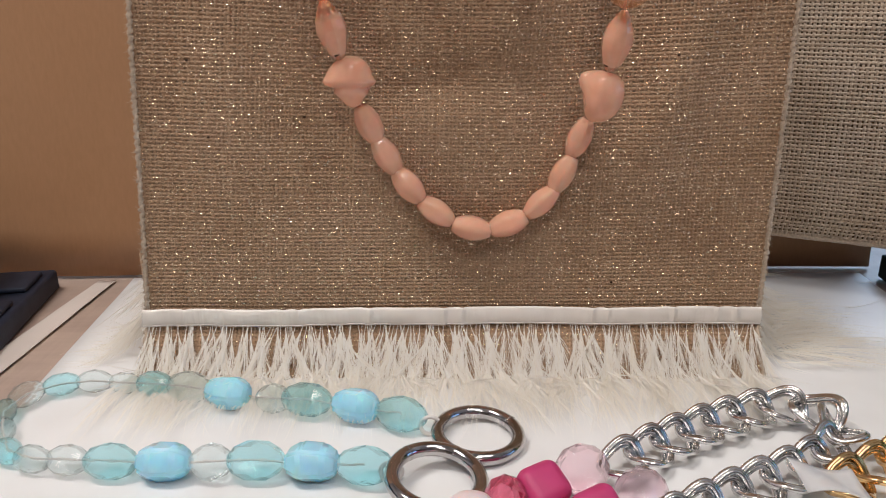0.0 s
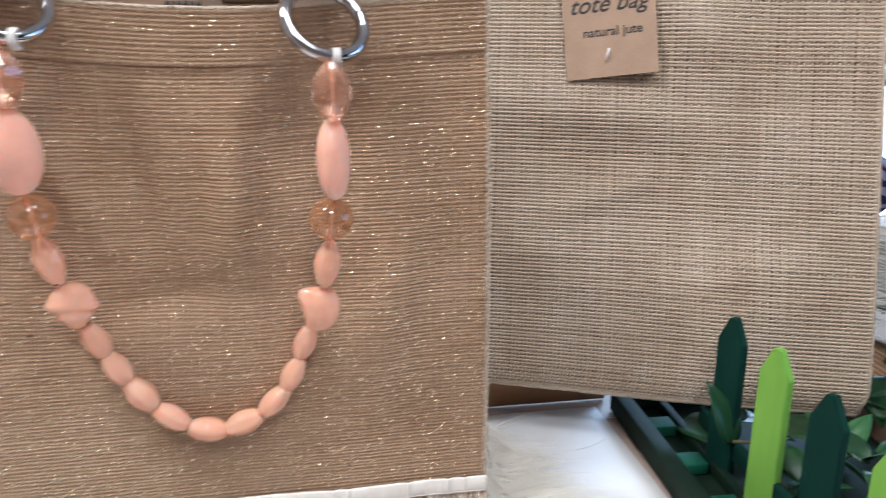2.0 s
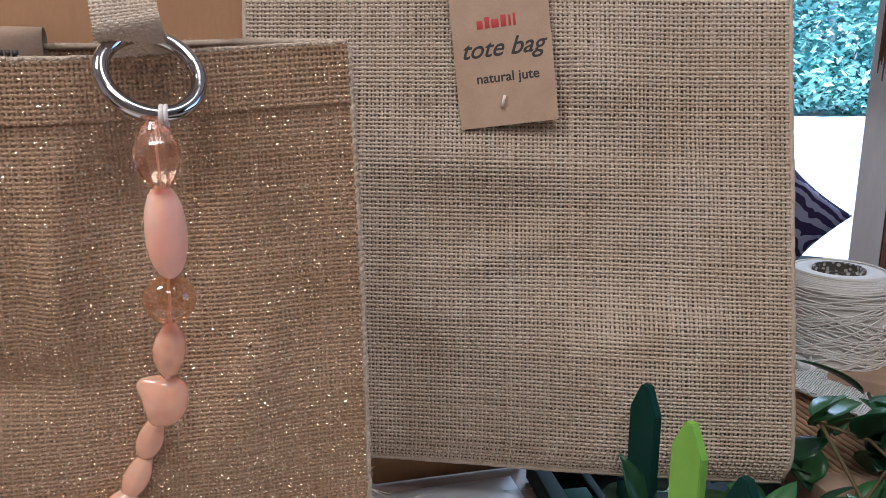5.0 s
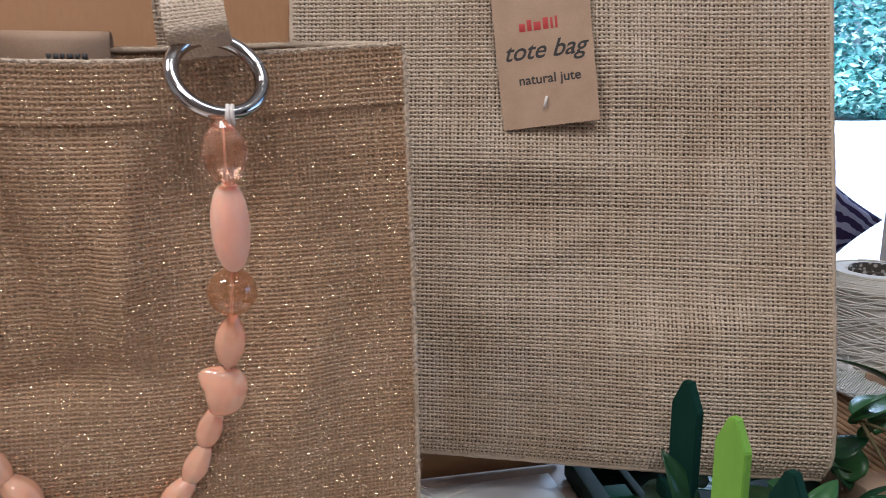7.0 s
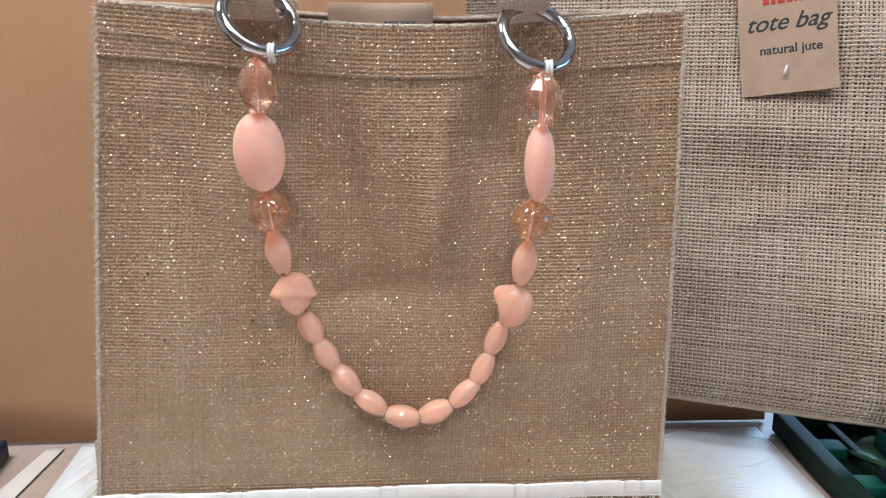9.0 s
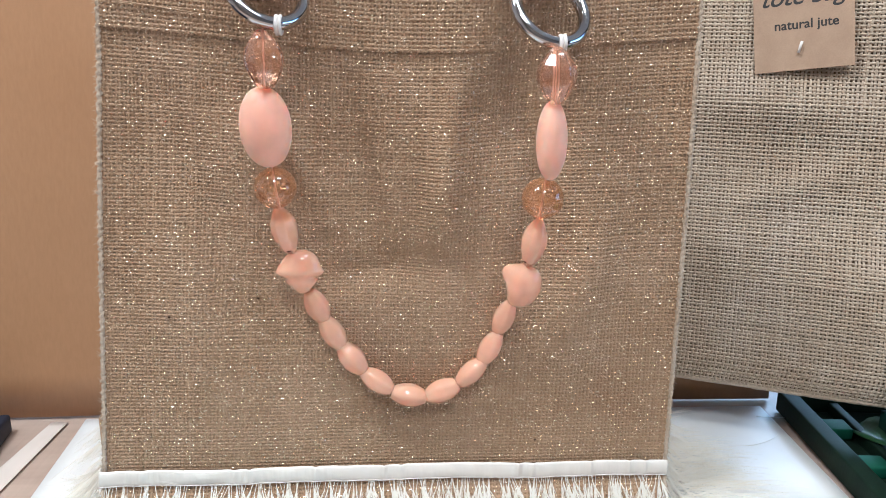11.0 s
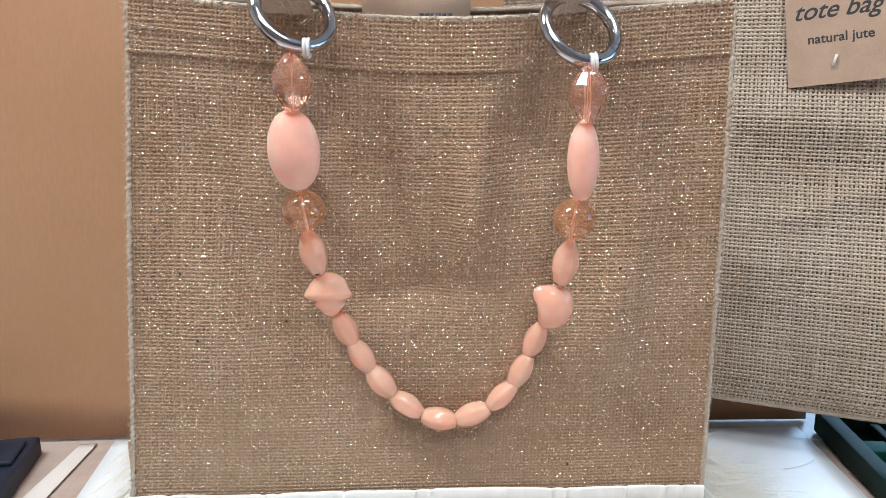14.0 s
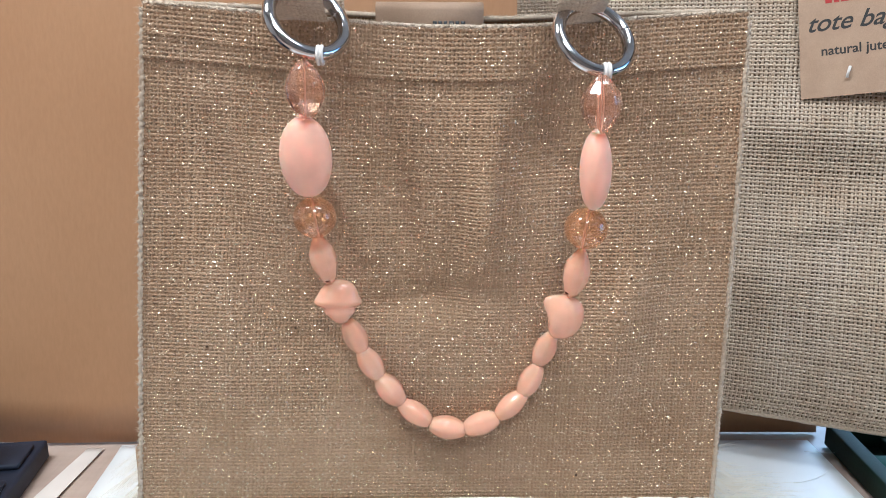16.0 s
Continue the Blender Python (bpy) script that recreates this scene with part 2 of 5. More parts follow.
M["print_dark"] = Mat("dark_print", (0.03, 0.028, 0.028), 0.6).m
M["tan_cord"] = painted("tan_cord", (0.40, 0.25, 0.14), (0.48, 0.31, 0.18), 0.7)
M["brown_cord"] = painted("brown_cord", (0.21, 0.12, 0.06), (0.28, 0.165, 0.085), 0.7)
k = Mat("wall_plaster", rough=0.8)
k.color(k.ramp(k.noise(4, 3), [(0.3, (0.66, 0.60, 0.53)), (0.7, (0.72, 0.66, 0.59))]))
k.bump(k.noise(120, 3), 0.1, 0.002)
M["plaster"] = k.m
# Darkened plaster for the unseen south wall, so chrome reflects less light.
k = Mat("brown_plaster", rough=0.8)
k.color(k.ramp(k.noise(4, 3), [(0.3, (0.24, 0.20, 0.165)), (0.7, (0.30, 0.25, 0.205))]))
M["shade_plaster"] = k.m
M["dark_wood"] = painted("dark_brown_wood", (0.035, 0.02, 0.012), (0.06, 0.034, 0.02), 0.6)
M["white_wood"] = painted("white_painted_wood", (0.78, 0.78, 0.80), (0.84, 0.84, 0.86), 0.5)
M["floor"] = painted("brown_floor_boards", (0.16, 0.10, 0.06), (0.24, 0.155, 0.095), 0.5)
k = Mat("pale_gravel", rough=0.9)
k.color(k.ramp(k.noise(3, 4), [(0.3, (0.62, 0.60, 0.56)), (0.7, (0.74, 0.72, 0.68))]))
M["gravel"] = k.m
# Leaf tones are lifted to pale cyan; overexposed daylight is in the colour.
k = Mat("tree_leaf_glare", rough=0.5)
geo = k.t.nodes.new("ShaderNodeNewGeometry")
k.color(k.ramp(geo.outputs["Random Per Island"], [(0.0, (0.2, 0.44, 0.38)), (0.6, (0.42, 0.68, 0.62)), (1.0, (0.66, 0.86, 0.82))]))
M["tree_leaf_glare"] = k.m
k = Mat("birch_bark", rough=0.8)
k.color(k.ramp(k.noise(5, 3, 0.6, (1, 1, 0.5)), [(0.3, (0.5, 0.48, 0.45)), (0.7, (0.78, 0.76, 0.72))]))
M["birch"] = k.m
k = Mat("swirl_cushion", rough=0.85)
wv = k.t.nodes.new("ShaderNodeTexWave")
wv.wave_type = "RINGS"
wv.inputs["Scale"].default_value = 16
wv.inputs["Distortion"].default_value = 6
wv.inputs["Detail Scale"].default_value = 1.2
k.link(k.coords(), wv.inputs["Vector"])
k.color(k.ramp(wv.outputs["Fac"], [(0.48, (0.03, 0.014, 0.06)), (0.56, (0.36, 0.33, 0.42))]))
M["cushion"] = k.m
M["grey_metal"] = Mat("grey_painted_steel", (0.33, 0.34, 0.36), 0.4, 0.3).m
M["clear_film"] = Mat("thin_plastic_film", (0.85, 0.85, 0.86), 0.25).set("Alpha", 0.55).m


# ---- mesh helpers ----
def empty(name, x=0.0, y=0.0, z=0.0, rx=0.0, ry=0.0, rz=0.0):
    ob = new(name)
    ob.empty_display_size = 0.02
    ob.matrix_basis = pose(x, y, z, rx, ry, rz)
    return ob


def link_mesh(name, me, material, parent=None, label="", smooth=True):
    me.materials.append(material)
    if smooth:
        me.polygons.foreach_set("use_smooth", np.ones(len(me.polygons), dtype=bool))
    ob = new(name, me)
    if parent:
        ob.parent = parent
    if label:
        ob["label"] = label
    return ob


def part(name, bm, material, parent=None, label="", smooth=True):
    me = bpy.data.meshes.new(name)
    bmesh.ops.recalc_face_normals(bm, faces=bm.faces)
    bm.to_mesh(me)
    bm.free()
    return link_mesh(name, me, material, parent, label, smooth)


def quads(name, verts, faces, material, parent=None, label="", smooth=True):
    """A mesh from arrays of vertices and of quads."""
    me = bpy.data.meshes.new(name)
    me.vertices.add(len(verts))
    me.vertices.foreach_set("co", np.asarray(verts, dtype=np.float32).ravel())
    faces = np.asarray(faces, dtype=np.int32)
    me.loops.add(faces.size)
    me.loops.foreach_set("vertex_index", faces.ravel())
    me.polygons.add(len(faces))
    me.polygons.foreach_set("loop_start", np.arange(0, faces.size, faces.shape[1], dtype=np.int32))
    me.update(calc_edges=True)
    me.validate()
    return link_mesh(name, me, material, parent, label, smooth)


def box(bm, x0, x1, y0, y1, z0, z1, m=None, bevel=0.0, segs=2):
    out = bmesh.ops.create_cube(bm, size=1.0, matrix=(m or Matrix()) @ Matrix.Translation(((x0 + x1) / 2, (y0 + y1) / 2, (z0 + z1) / 2)) @ Matrix.Diagonal((x1 - x0, y1 - y0, z1 - z0, 1)))
    if bevel:
        es = list({e for v in out["verts"] for e in v.link_edges})
        bmesh.ops.bevel(bm, geom=es, offset=bevel, segments=segs, affect="EDGES", profile=0.5)
    return bm


def new_box(*args, **kw):
    return box(bmesh.new(), *args, **kw)


def lathe(profile, n=16, m=None, bm=None, squash=1.0):
    """A turned solid round z from (radius, height) pairs."""
    bm = bm or bmesh.new()
    m = m or Matrix()
    rings = []
    for r, z in profile:
        if r < 1e-6:
            rings.append([bm.verts.new(m @ Vector((0, 0, z)))])
        else:
            rings.append([bm.verts.new(m @ Vector((r * math.cos(2 * math.pi * i / n), squash * r * math.sin(2 * math.pi * i / n), z))) for i in range(n)])
    for a, b in zip(rings, rings[1:]):
        for i in range(n):
            j = (i + 1) % n
            if len(a) == 1:
                bm.faces.new((a[0], b[i], b[j]))
            elif len(b) == 1:
                bm.faces.new((a[i], a[j], b[0]))
            else:
                bm.faces.new((a[i], a[j], b[j], b[i]))
    return bm


def tube(path, r, n=8, closed=False, bm=None, flat=1.0):
    """A round tube along a list of points; r may be a list. Ends are capped."""
    bm = bm or bmesh.new()
    pts = [Vector(p) for p in path]
    rs = r if isinstance(r, (list, tuple)) else [r] * len(pts)
    rings = []
    side = None
    for i, p in enumerate(pts):
        a = pts[i - 1] if (i or closed) else p
        b = pts[(i + 1) % len(pts)] if (i + 1 < len(pts) or closed) else p
        d = (b - a).normalized()
        if side is None:
            side = d.orthogonal().normalized()
        side = (side - d * side.dot(d)).normalized()
        up = d.cross(side)
        rings.append([bm.verts.new(p + rs[i] * (math.cos(2 * math.pi * q / n) * side + flat * math.sin(2 * math.pi * q / n) * up)) for q in range(n)])
    last = len(rings) if closed else len(rings) - 1
    for i in range(last):
        a, b = rings[i], rings[(i + 1) % len(rings)]
        off = 0
        if closed and i == last - 1:
            off = min(range(n), key=lambda o: (a[0].co - b[o].co).length)
        for q in range(n):
            bm.faces.new((a[q], a[(q + 1) % n], b[(q + 1 + off) % n], b[(q + off) % n]))
    if not closed:
        bm.faces.new(rings[0][::-1])
        bm.faces.new(rings[-1])
    return bm


def sheet(f, nu, nv, thick=0.0, bm=None):
    """A sheet over the unit square, f(s, h) -> point; thick gives it a back along its own normal."""
    bm = bm or bmesh.new()
    vs = [[bm.verts.new(f(i / nu, j / nv)) for j in range(nv + 1)] for i in range(nu + 1)]
    fs = [bm.faces.new((vs[i][j], vs[i + 1][j], vs[i + 1][j + 1], vs[i][j + 1])) for i in range(nu) for j in range(nv)]
    if thick:
        bm.normal_update()
        bmesh.ops.solidify(bm, geom=fs, thickness=thick)
    return bm


def strap_band(path, width_dir, width, thick, bm=None):
    """A flat band along a path."""
    bm = bm or bmesh.new()
    pts = [Vector(p) for p in path]
    rows = []
    for i, p in enumerate(pts):
        d = (pts[min(i + 1, len(pts) - 1)] - pts[max(i - 1, 0)]).normalized()
        w = Vector(width_dir)
        w = (w - d * w.dot(d)).normalized()
        n = d.cross(w)
        rows.append([bm.verts.new(p + a * w * width / 2 + b * n * thick / 2) for a, b in ((-1, -1), (1, -1), (1, 1), (-1, 1))])
    for a, b in zip(rows, rows[1:]):
        for q in range(4):
            bm.faces.new((a[q], a[(q + 1) % 4], b[(q + 1) % 4], b[q]))
    bm.faces.new(rows[0][::-1])
    bm.faces.new(rows[-1])
    return bm


def woven(name, surf, nu, nv, width, amp, material, parent, label="", seed=0, front=(0, -1, 0)):
    """Plain weave over the unit square: threads along both ways, each over one and under the next."""
    rng = np.random.default_rng(seed)
    verts, faces, base = [], [], 0
    for way, (n, m) in enumerate(((nu, nv), (nv, nu))):
        k = np.arange(2 * n + 1)
        along = np.repeat((k / (2 * n))[None, :], m, 0)
        drift = rng.normal(0, 0.035, (m, 1)) + np.cumsum(rng.normal(0, 0.006, (m, 2 * n + 1)), 1)
        across = np.clip(((np.arange(m)[:, None] + 0.5) + np.clip(drift, -0.16, 0.16)) / m, 0, 1)
        sign = np.where((np.arange(m)[:, None] + (k[None, :] // 2)) % 2 == 0, 1.0, -1.0) * (k[None, :] % 2)
        if way:
            sign = -sign
        st = (along, across) if way == 0 else (across, along)
        e = 1e-3
        p = surf(*st)
        du = surf(st[0] + e, st[1]) - p
        dv = surf(st[0], st[1] + e) - p
        nrm = np.cross(du, dv)
        nrm /= np.maximum(np.linalg.norm(nrm, axis=-1, keepdims=True), 1e-12)
        nrm *= np.where((nrm @ np.array(front, float)) < 0, -1.0, 1.0)[..., None]
        side = dv if way == 0 else du
        side = side / np.linalg.norm(side, axis=-1, keepdims=True)
        w = width * np.clip(rng.normal(1.0, 0.07, (m, 1)), 0.82, 1.2) * (1 + np.clip(rng.normal(0, 0.08, (m, 2 * n + 1)), -0.2, 0.2))
        p = p + nrm * (sign * amp)[..., None]
        ring = np.stack([p + side * (w * a)[..., None] + nrm * (w * b)[..., None] for a, b in ((-1, -0.45), (-0.5, 0.42), (0.5, 0.42), (1, -0.45))], 2)
        verts.append(ring.reshape(-1, 3))
        idx = (np.arange(m)[:, None, None] * (2 * n + 1) + np.arange(2 * n)[None, :, None]) * 4 + np.arange(3)[None, None, :] + base
        faces.append(np.stack([idx, idx + 1, idx + 5, idx + 4], -1).reshape(-1, 4))
        base += ring.shape[0] * ring.shape[1] * 4
    ob = quads(name, np.concatenate(verts), np.concatenate(faces), material, parent, label)
    ob["kind"] = "stuff"
    return ob


# ---- room ----
def wall(name, x0, x1, y0, y1, z0, z1, material, label=""):
    return tagged(part(name, new_box(x0, x1, y0, y1, z0, z1), material, smooth=False), label, kind="structure")


WX0, WX1, WY0, WY1 = -1.6, 3.2, -2.0, 2.3
wall("floor", WX0, WX1, WY0, WY1, FLOOR - 0.05, FLOOR, M["floor"], "brown wooden floor of the shop")
wall("ceiling", WX0 - 0.1, WX1 + 0.1, WY0 - 0.1, WY1 + 0.1, CEILING, CEILING + 0.1, M["plaster"], "plain cream ceiling")
wall("wall_west", WX0 - 0.1, WX0, WY0 - 0.1, WY1 + 0.1, FLOOR, CEILING, M["plaster"], "plain cream plaster wall")
wall("wall_south", WX0, WX1, WY0 - 0.1, WY0, FLOOR, CEILING, M["shade_plaster"], "unseen plain wall, browned to darken reflections")
# Unseen window opening, added to let daylight in from the right.
EY0, EY1, EZ0, EZ1 = -1.2, 0.5, 0.0, 1.35
wall("wall_east_1", WX1, WX1 + 0.1, WY0 - 0.1, EY0, FLOOR, CEILING, M["dark_wood"], "dark brown wooden wall")
wall("wall_east_2", WX1, WX1 + 0.1, EY1, WY1 + 0.1, FLOOR, CEILING, M["dark_wood"], "dark brown wooden wall")
wall("wall_east_3", WX1, WX1 + 0.1, EY0, EY1, FLOOR, EZ0, M["dark_wood"], "dark brown wooden wall under the added, unseen window")
wall("wall_east_4", WX1, WX1 + 0.1, EY0, EY1, EZ1, CEILING, M["dark_wood"], "dark brown wooden wall over the added, unseen window")
# north wall with a doorway to the daylight
DX0, DX1, DZ1 = 1.25, 2.42, 1.35
wall("wall_north_1", WX0, DX0, WY1, WY1 + 0.1, FLOOR, CEILING, M["plaster"], "plain cream plaster wall")
wall("wall_north_2", DX1, WX1, WY1, WY1 + 0.1, FLOOR, CEILING, M["dark_wood"], "dark brown wooden wall beside the doorway")
wall("wall_north_3", DX0, DX1, WY1, WY1 + 0.1, DZ1, CEILING, M["plaster"], "plain cream wall over the doorway")

# outdoors
bm = bmesh.new()
bmesh.ops.create_grid(bm, x_segments=2, y_segments=2, size=300, matrix=Matrix.Translation((0, 0, FLOOR - 0.06)))
tagged(part("ground", bm, M["gravel"], smooth=False), "pale sunlit gravel yard outside the doorway", kind="structure")


def tree(x, y, z, h, r, n, seed, trunk_r=0.14, label="leafy tree with a pale trunk beyond the sunny yard", category="tree"):
    rng = random.Random(seed)
    top = empty(category, x, y, z)
    pts = [(0.12 * math.sin(i * 0.9 + seed), 0.1 * math.cos(i * 1.3), h * i / 7) for i in range(8)]
    bm = tube(pts, [trunk_r * (1 - 0.11 * i) for i in range(8)], 8)
    for i in range(7):
        a, b = rng.uniform(0, 6.28), rng.uniform(0.25, 0.85)
        s = Vector((0, 0, h * b))
        e = s + Vector((math.cos(a), math.sin(a), 0.6)) * r * 0.7
        tube([s, s.lerp(e, 0.5) + Vector((0, 0, 0.1)), e], [0.05, 0.035, 0.015], 5, bm=bm)
    part("trunk", bm, M["birch"], top)
    vs, fs = [], []
    for i in range(n):
        a, c = rng.uniform(0, 6.28), rng.uniform(-1, 1)
        rad = r * rng.uniform(0.35, 1.0) ** 0.5 * (0.85 + 0.25 * math.sin(3 * a + seed) * math.cos(4 * c))
        p = Vector((rad * math.sqrt(1 - c * c) * math.cos(a), rad * math.sqrt(1 - c * c) * math.sin(a), h * 0.52 + c * h * 0.5))
        q = Euler((rng.uniform(-0.9, 0.9), rng.uniform(-0.9, 0.9), rng.uniform(0, 6.28))).to_matrix()
        s = rng.uniform(0.10, 0.22)
        for u, v in ((-1, 0), (0, -0.5), (1, 0), (0, 0.5)):
            vs.append(p + q @ Vector((u * s, v * s, 0.15 * s * abs(u))))
        fs.append([4 * i, 4 * i + 1, 4 * i + 2, 4 * i + 3])
    quads("crown", vs, fs, M["tree_leaf_glare"], top, smooth=False)["kind"] = "stuff"
    return tagged(top, label, category, category + "s outside")


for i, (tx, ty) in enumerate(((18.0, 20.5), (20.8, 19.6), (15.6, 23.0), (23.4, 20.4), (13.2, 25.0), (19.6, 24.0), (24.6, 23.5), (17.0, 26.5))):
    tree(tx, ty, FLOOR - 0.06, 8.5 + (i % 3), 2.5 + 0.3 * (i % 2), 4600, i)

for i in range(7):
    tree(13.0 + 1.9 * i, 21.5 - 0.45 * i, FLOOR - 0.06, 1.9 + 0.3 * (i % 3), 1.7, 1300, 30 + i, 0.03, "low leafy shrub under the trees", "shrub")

# door post, dark timber beside it and a chair with a cushion outside
post = empty("door_post", 1.245, 1.155, FLOOR)
part("post_face", new_box(-0.028, 0.022, -0.03, 0.03, 0, CEILING - FLOOR, m=pose(0, 0, 0, 0, 0, -45), bevel=0.003), M["white_wood"], post)
part("post_side", new_box(0.0235, 0.045, -0.026, 0.03, 0, CEILING - FLOOR, m=pose(0, 0, 0, 0, 0, -45), bevel=0.002), M["brown_cord"], post, "bare brown timber edge")
tagged(post, "white painted timber post with a bare brown edge", "post", kind="structure")

chair = empty("garden_chair", 1.43, 1.52, FLOOR + 0.10, 0, 0, -42)
bm = bmesh.new()
for sx in (-0.2, 0.2):
    tube([(sx, -0.2, 0), (sx, -0.18, 0.42), (sx, 0.16, 0.46), (sx, 0.26, 0.86)], 0.011, 8, bm=bm)
    tube([(sx, 0.22, 0), (sx, 0.12, 0.44)], 0.011, 8, bm=bm)
part("frame", bm, M["grey_metal"], chair)
part("seat", new_box(-0.2, 0.2, -0.2, 0.18, 0.44, 0.462, bevel=0.008), M["dark_wood"], chair)
tagged(chair, "grey steel tube chair with a dark seat near the doorway", "chair")


def pillow(x, y, z, w, rz, lean):
    bm = bmesh.new()
    n = 16
    for sgn in (-1, 1):
        vs = {}
        for i in range(n + 1):
            for j in range(n + 1):
                u, v = 2 * i / n - 1, 2 * j / n - 1
                b = (max(0, 1 - u * u) * max(0, 1 - v * v)) ** 0.45
                pin = 1 - 0.10 * (1 - abs(u) ** 2 * abs(v) ** 2) * max(abs(u), abs(v)) ** 4
                vs[i, j] = bm.verts.new((u * w / 2 * pin, sgn * 0.035 * b, v * w / 2 * pin))
        for i in range(n):
            for j in range(n):
                bm.faces.new((vs[i, j], vs[i + 1, j], vs[i + 1, j + 1], vs[i, j + 1]))
    bmesh.ops.remove_doubles(bm, verts=bm.verts, dist=1e-5)
    ob = part("cushion", bm, M["cushion"])
    ob.matrix_basis = Matrix.Translation((x, y, z)) @ pose(0, 0, 0, lean, 0, rz) @ pose(0, 0, 0, 0, 40, 0)
    return tagged(ob, "violet cushion with pale swirls on the chair", "cushion")


pillow(1.376, 1.552, -0.058, 0.215, -42, -12)

# ---- table and backdrop ----
table = empty("display_table", 0.3, 0.4, FLOOR)
part("tabletop", new_box(-1.4, 0.75, -0.75, 0.45, 0.72, 0.75, bevel=0.004), M["table"], table)
for lx, ly in ((-1.3, -0.65), (0.66, -0.65), (-1.3, 0.36), (0.66, 0.36)):
    part("leg", new_box(lx - 0.03, lx + 0.03, ly - 0.03, ly + 0.03, 0, 0.719, bevel=0.003), M["dark_wood"], table)
tagged(table, "display table with a tan laminate top", "table")


def backdrop_y(x, z):
    return 0.473 + 0.105 * z + 0.006 * math.sin(6 * x + 0.6) * math.exp(-z * 6) + (0.02 * (x + 0.2) ** 2 if x < -0.2 else 0)


def backdrop(s, h):
    x = -0.75 + s * (0.2965 + 0.75)
    z = 0.002 + 0.60 * h
    lift = 0.010 * max(0.0, min(1.0, (-0.21 - x) / 0.25)) * (1 - h) - 0.001
    return (x, backdrop_y(x, z), max(z, z + lift))


board = part("backdrop_board", sheet(backdrop, 60, 20, 0.004), M["kraft_board"])
tagged(board, "orange-tan kraft cardboard panel standing behind the bags", "cardboard panel")


def paper_sheet(name, corners, z, amp, label, seed, mat="paper"):
    a, b, c, d = [Vector((*p, 0)) for p in corners]

    def f(s, h):
        p = a.lerp(b, s).lerp(d.lerp(c, s), h)
        lift = amp * (0.5 + 0.5 * noise.noise((p.x * 18 + seed, p.y * 18, 0.3)))
        return (p.x, p.y, z + lift)

    return tagged(part(name, sheet(f, 40, 30, 0.0003), M[mat]), label, "paper")


paper_sheet("paper_sheet", ((-0.190, 0.4655), (0.2845, 0.4660), (0.276, 0.10), (-0.165, 0.10)), 0.0012, 0.0012, "large white paper sheet lying on the table", 0)
# A reflected streak of light on the table, laid as a thin cream sheet.
paper_sheet("paper_strip", ((-0.2115, 0.462), (-0.2005, 0.462), (-0.210, 0.26), (-0.2310, 0.26)), 0.0012, 0.0005, "narrow cream sheet standing in for a light streak on the table", 5, "streak_cream")

# navy boxes beside the backdrop
nav = empty("display_rack", -0.232, 0.452, 0.0, 0, 0, 8)
part("body", new_box(-0.30, 0.0, -0.30, 0.0, 0.001, 0.014, bevel=0.002), M["navy"], nav)
for i in range(6):
    part("rib", new_box(-0.295, -0.004, -0.012 - 0.045 * i - 0.028, -0.012 - 0.045 * i, 0.0142, 0.0175, bevel=0.0012), M["navy"], nav)
for x1, z0, z1 in ((-0.018, 0.0445, 0.0590), (-0.025, 0.0815, 0.0945)):
    part("tier", new_box(-0.30, x1, -0.20, -0.030, z0, z1, bevel=0.0015), M["navy"], nav)
part("side_panel", new_box(-0.305, -0.3005, -0.30, 0.0, 0.001, 0.12, bevel=0.001), M["navy"], nav)
tagged(nav, "dark navy display rack with stepped tiers and ribs", "display rack")

# ---- front jute bag ----
def g(x, z, cx, cz, sx, sz):
    return np.exp(-((x - cx) / sx) ** 2 - ((z - cz) / sz) ** 2)


def bag_top(s):
    return 0.2805 - 0.0028 * s - 0.0078 * np.sin(np.pi * np.clip(s, 0, 1)) + 0.0008 * np.sin(9 * s)


def crease(x, z, x0, z0, x1, z1, w):
    """A ridge along a line between two points of the cloth."""
    dx, dz = x1 - x0, z1 - z0
    t = np.clip(((x - x0) * dx + (z - z0) * dz) / (dx * dx + dz * dz), 0, 1)
    d2 = (x - x0 - t * dx) ** 2 + (z - z0 - t * dz) ** 2
    return np.exp(-d2 / (w * w)) * (0.35 + 0.65 * np.sin(np.pi * np.clip(t, 0.02, 0.98)))


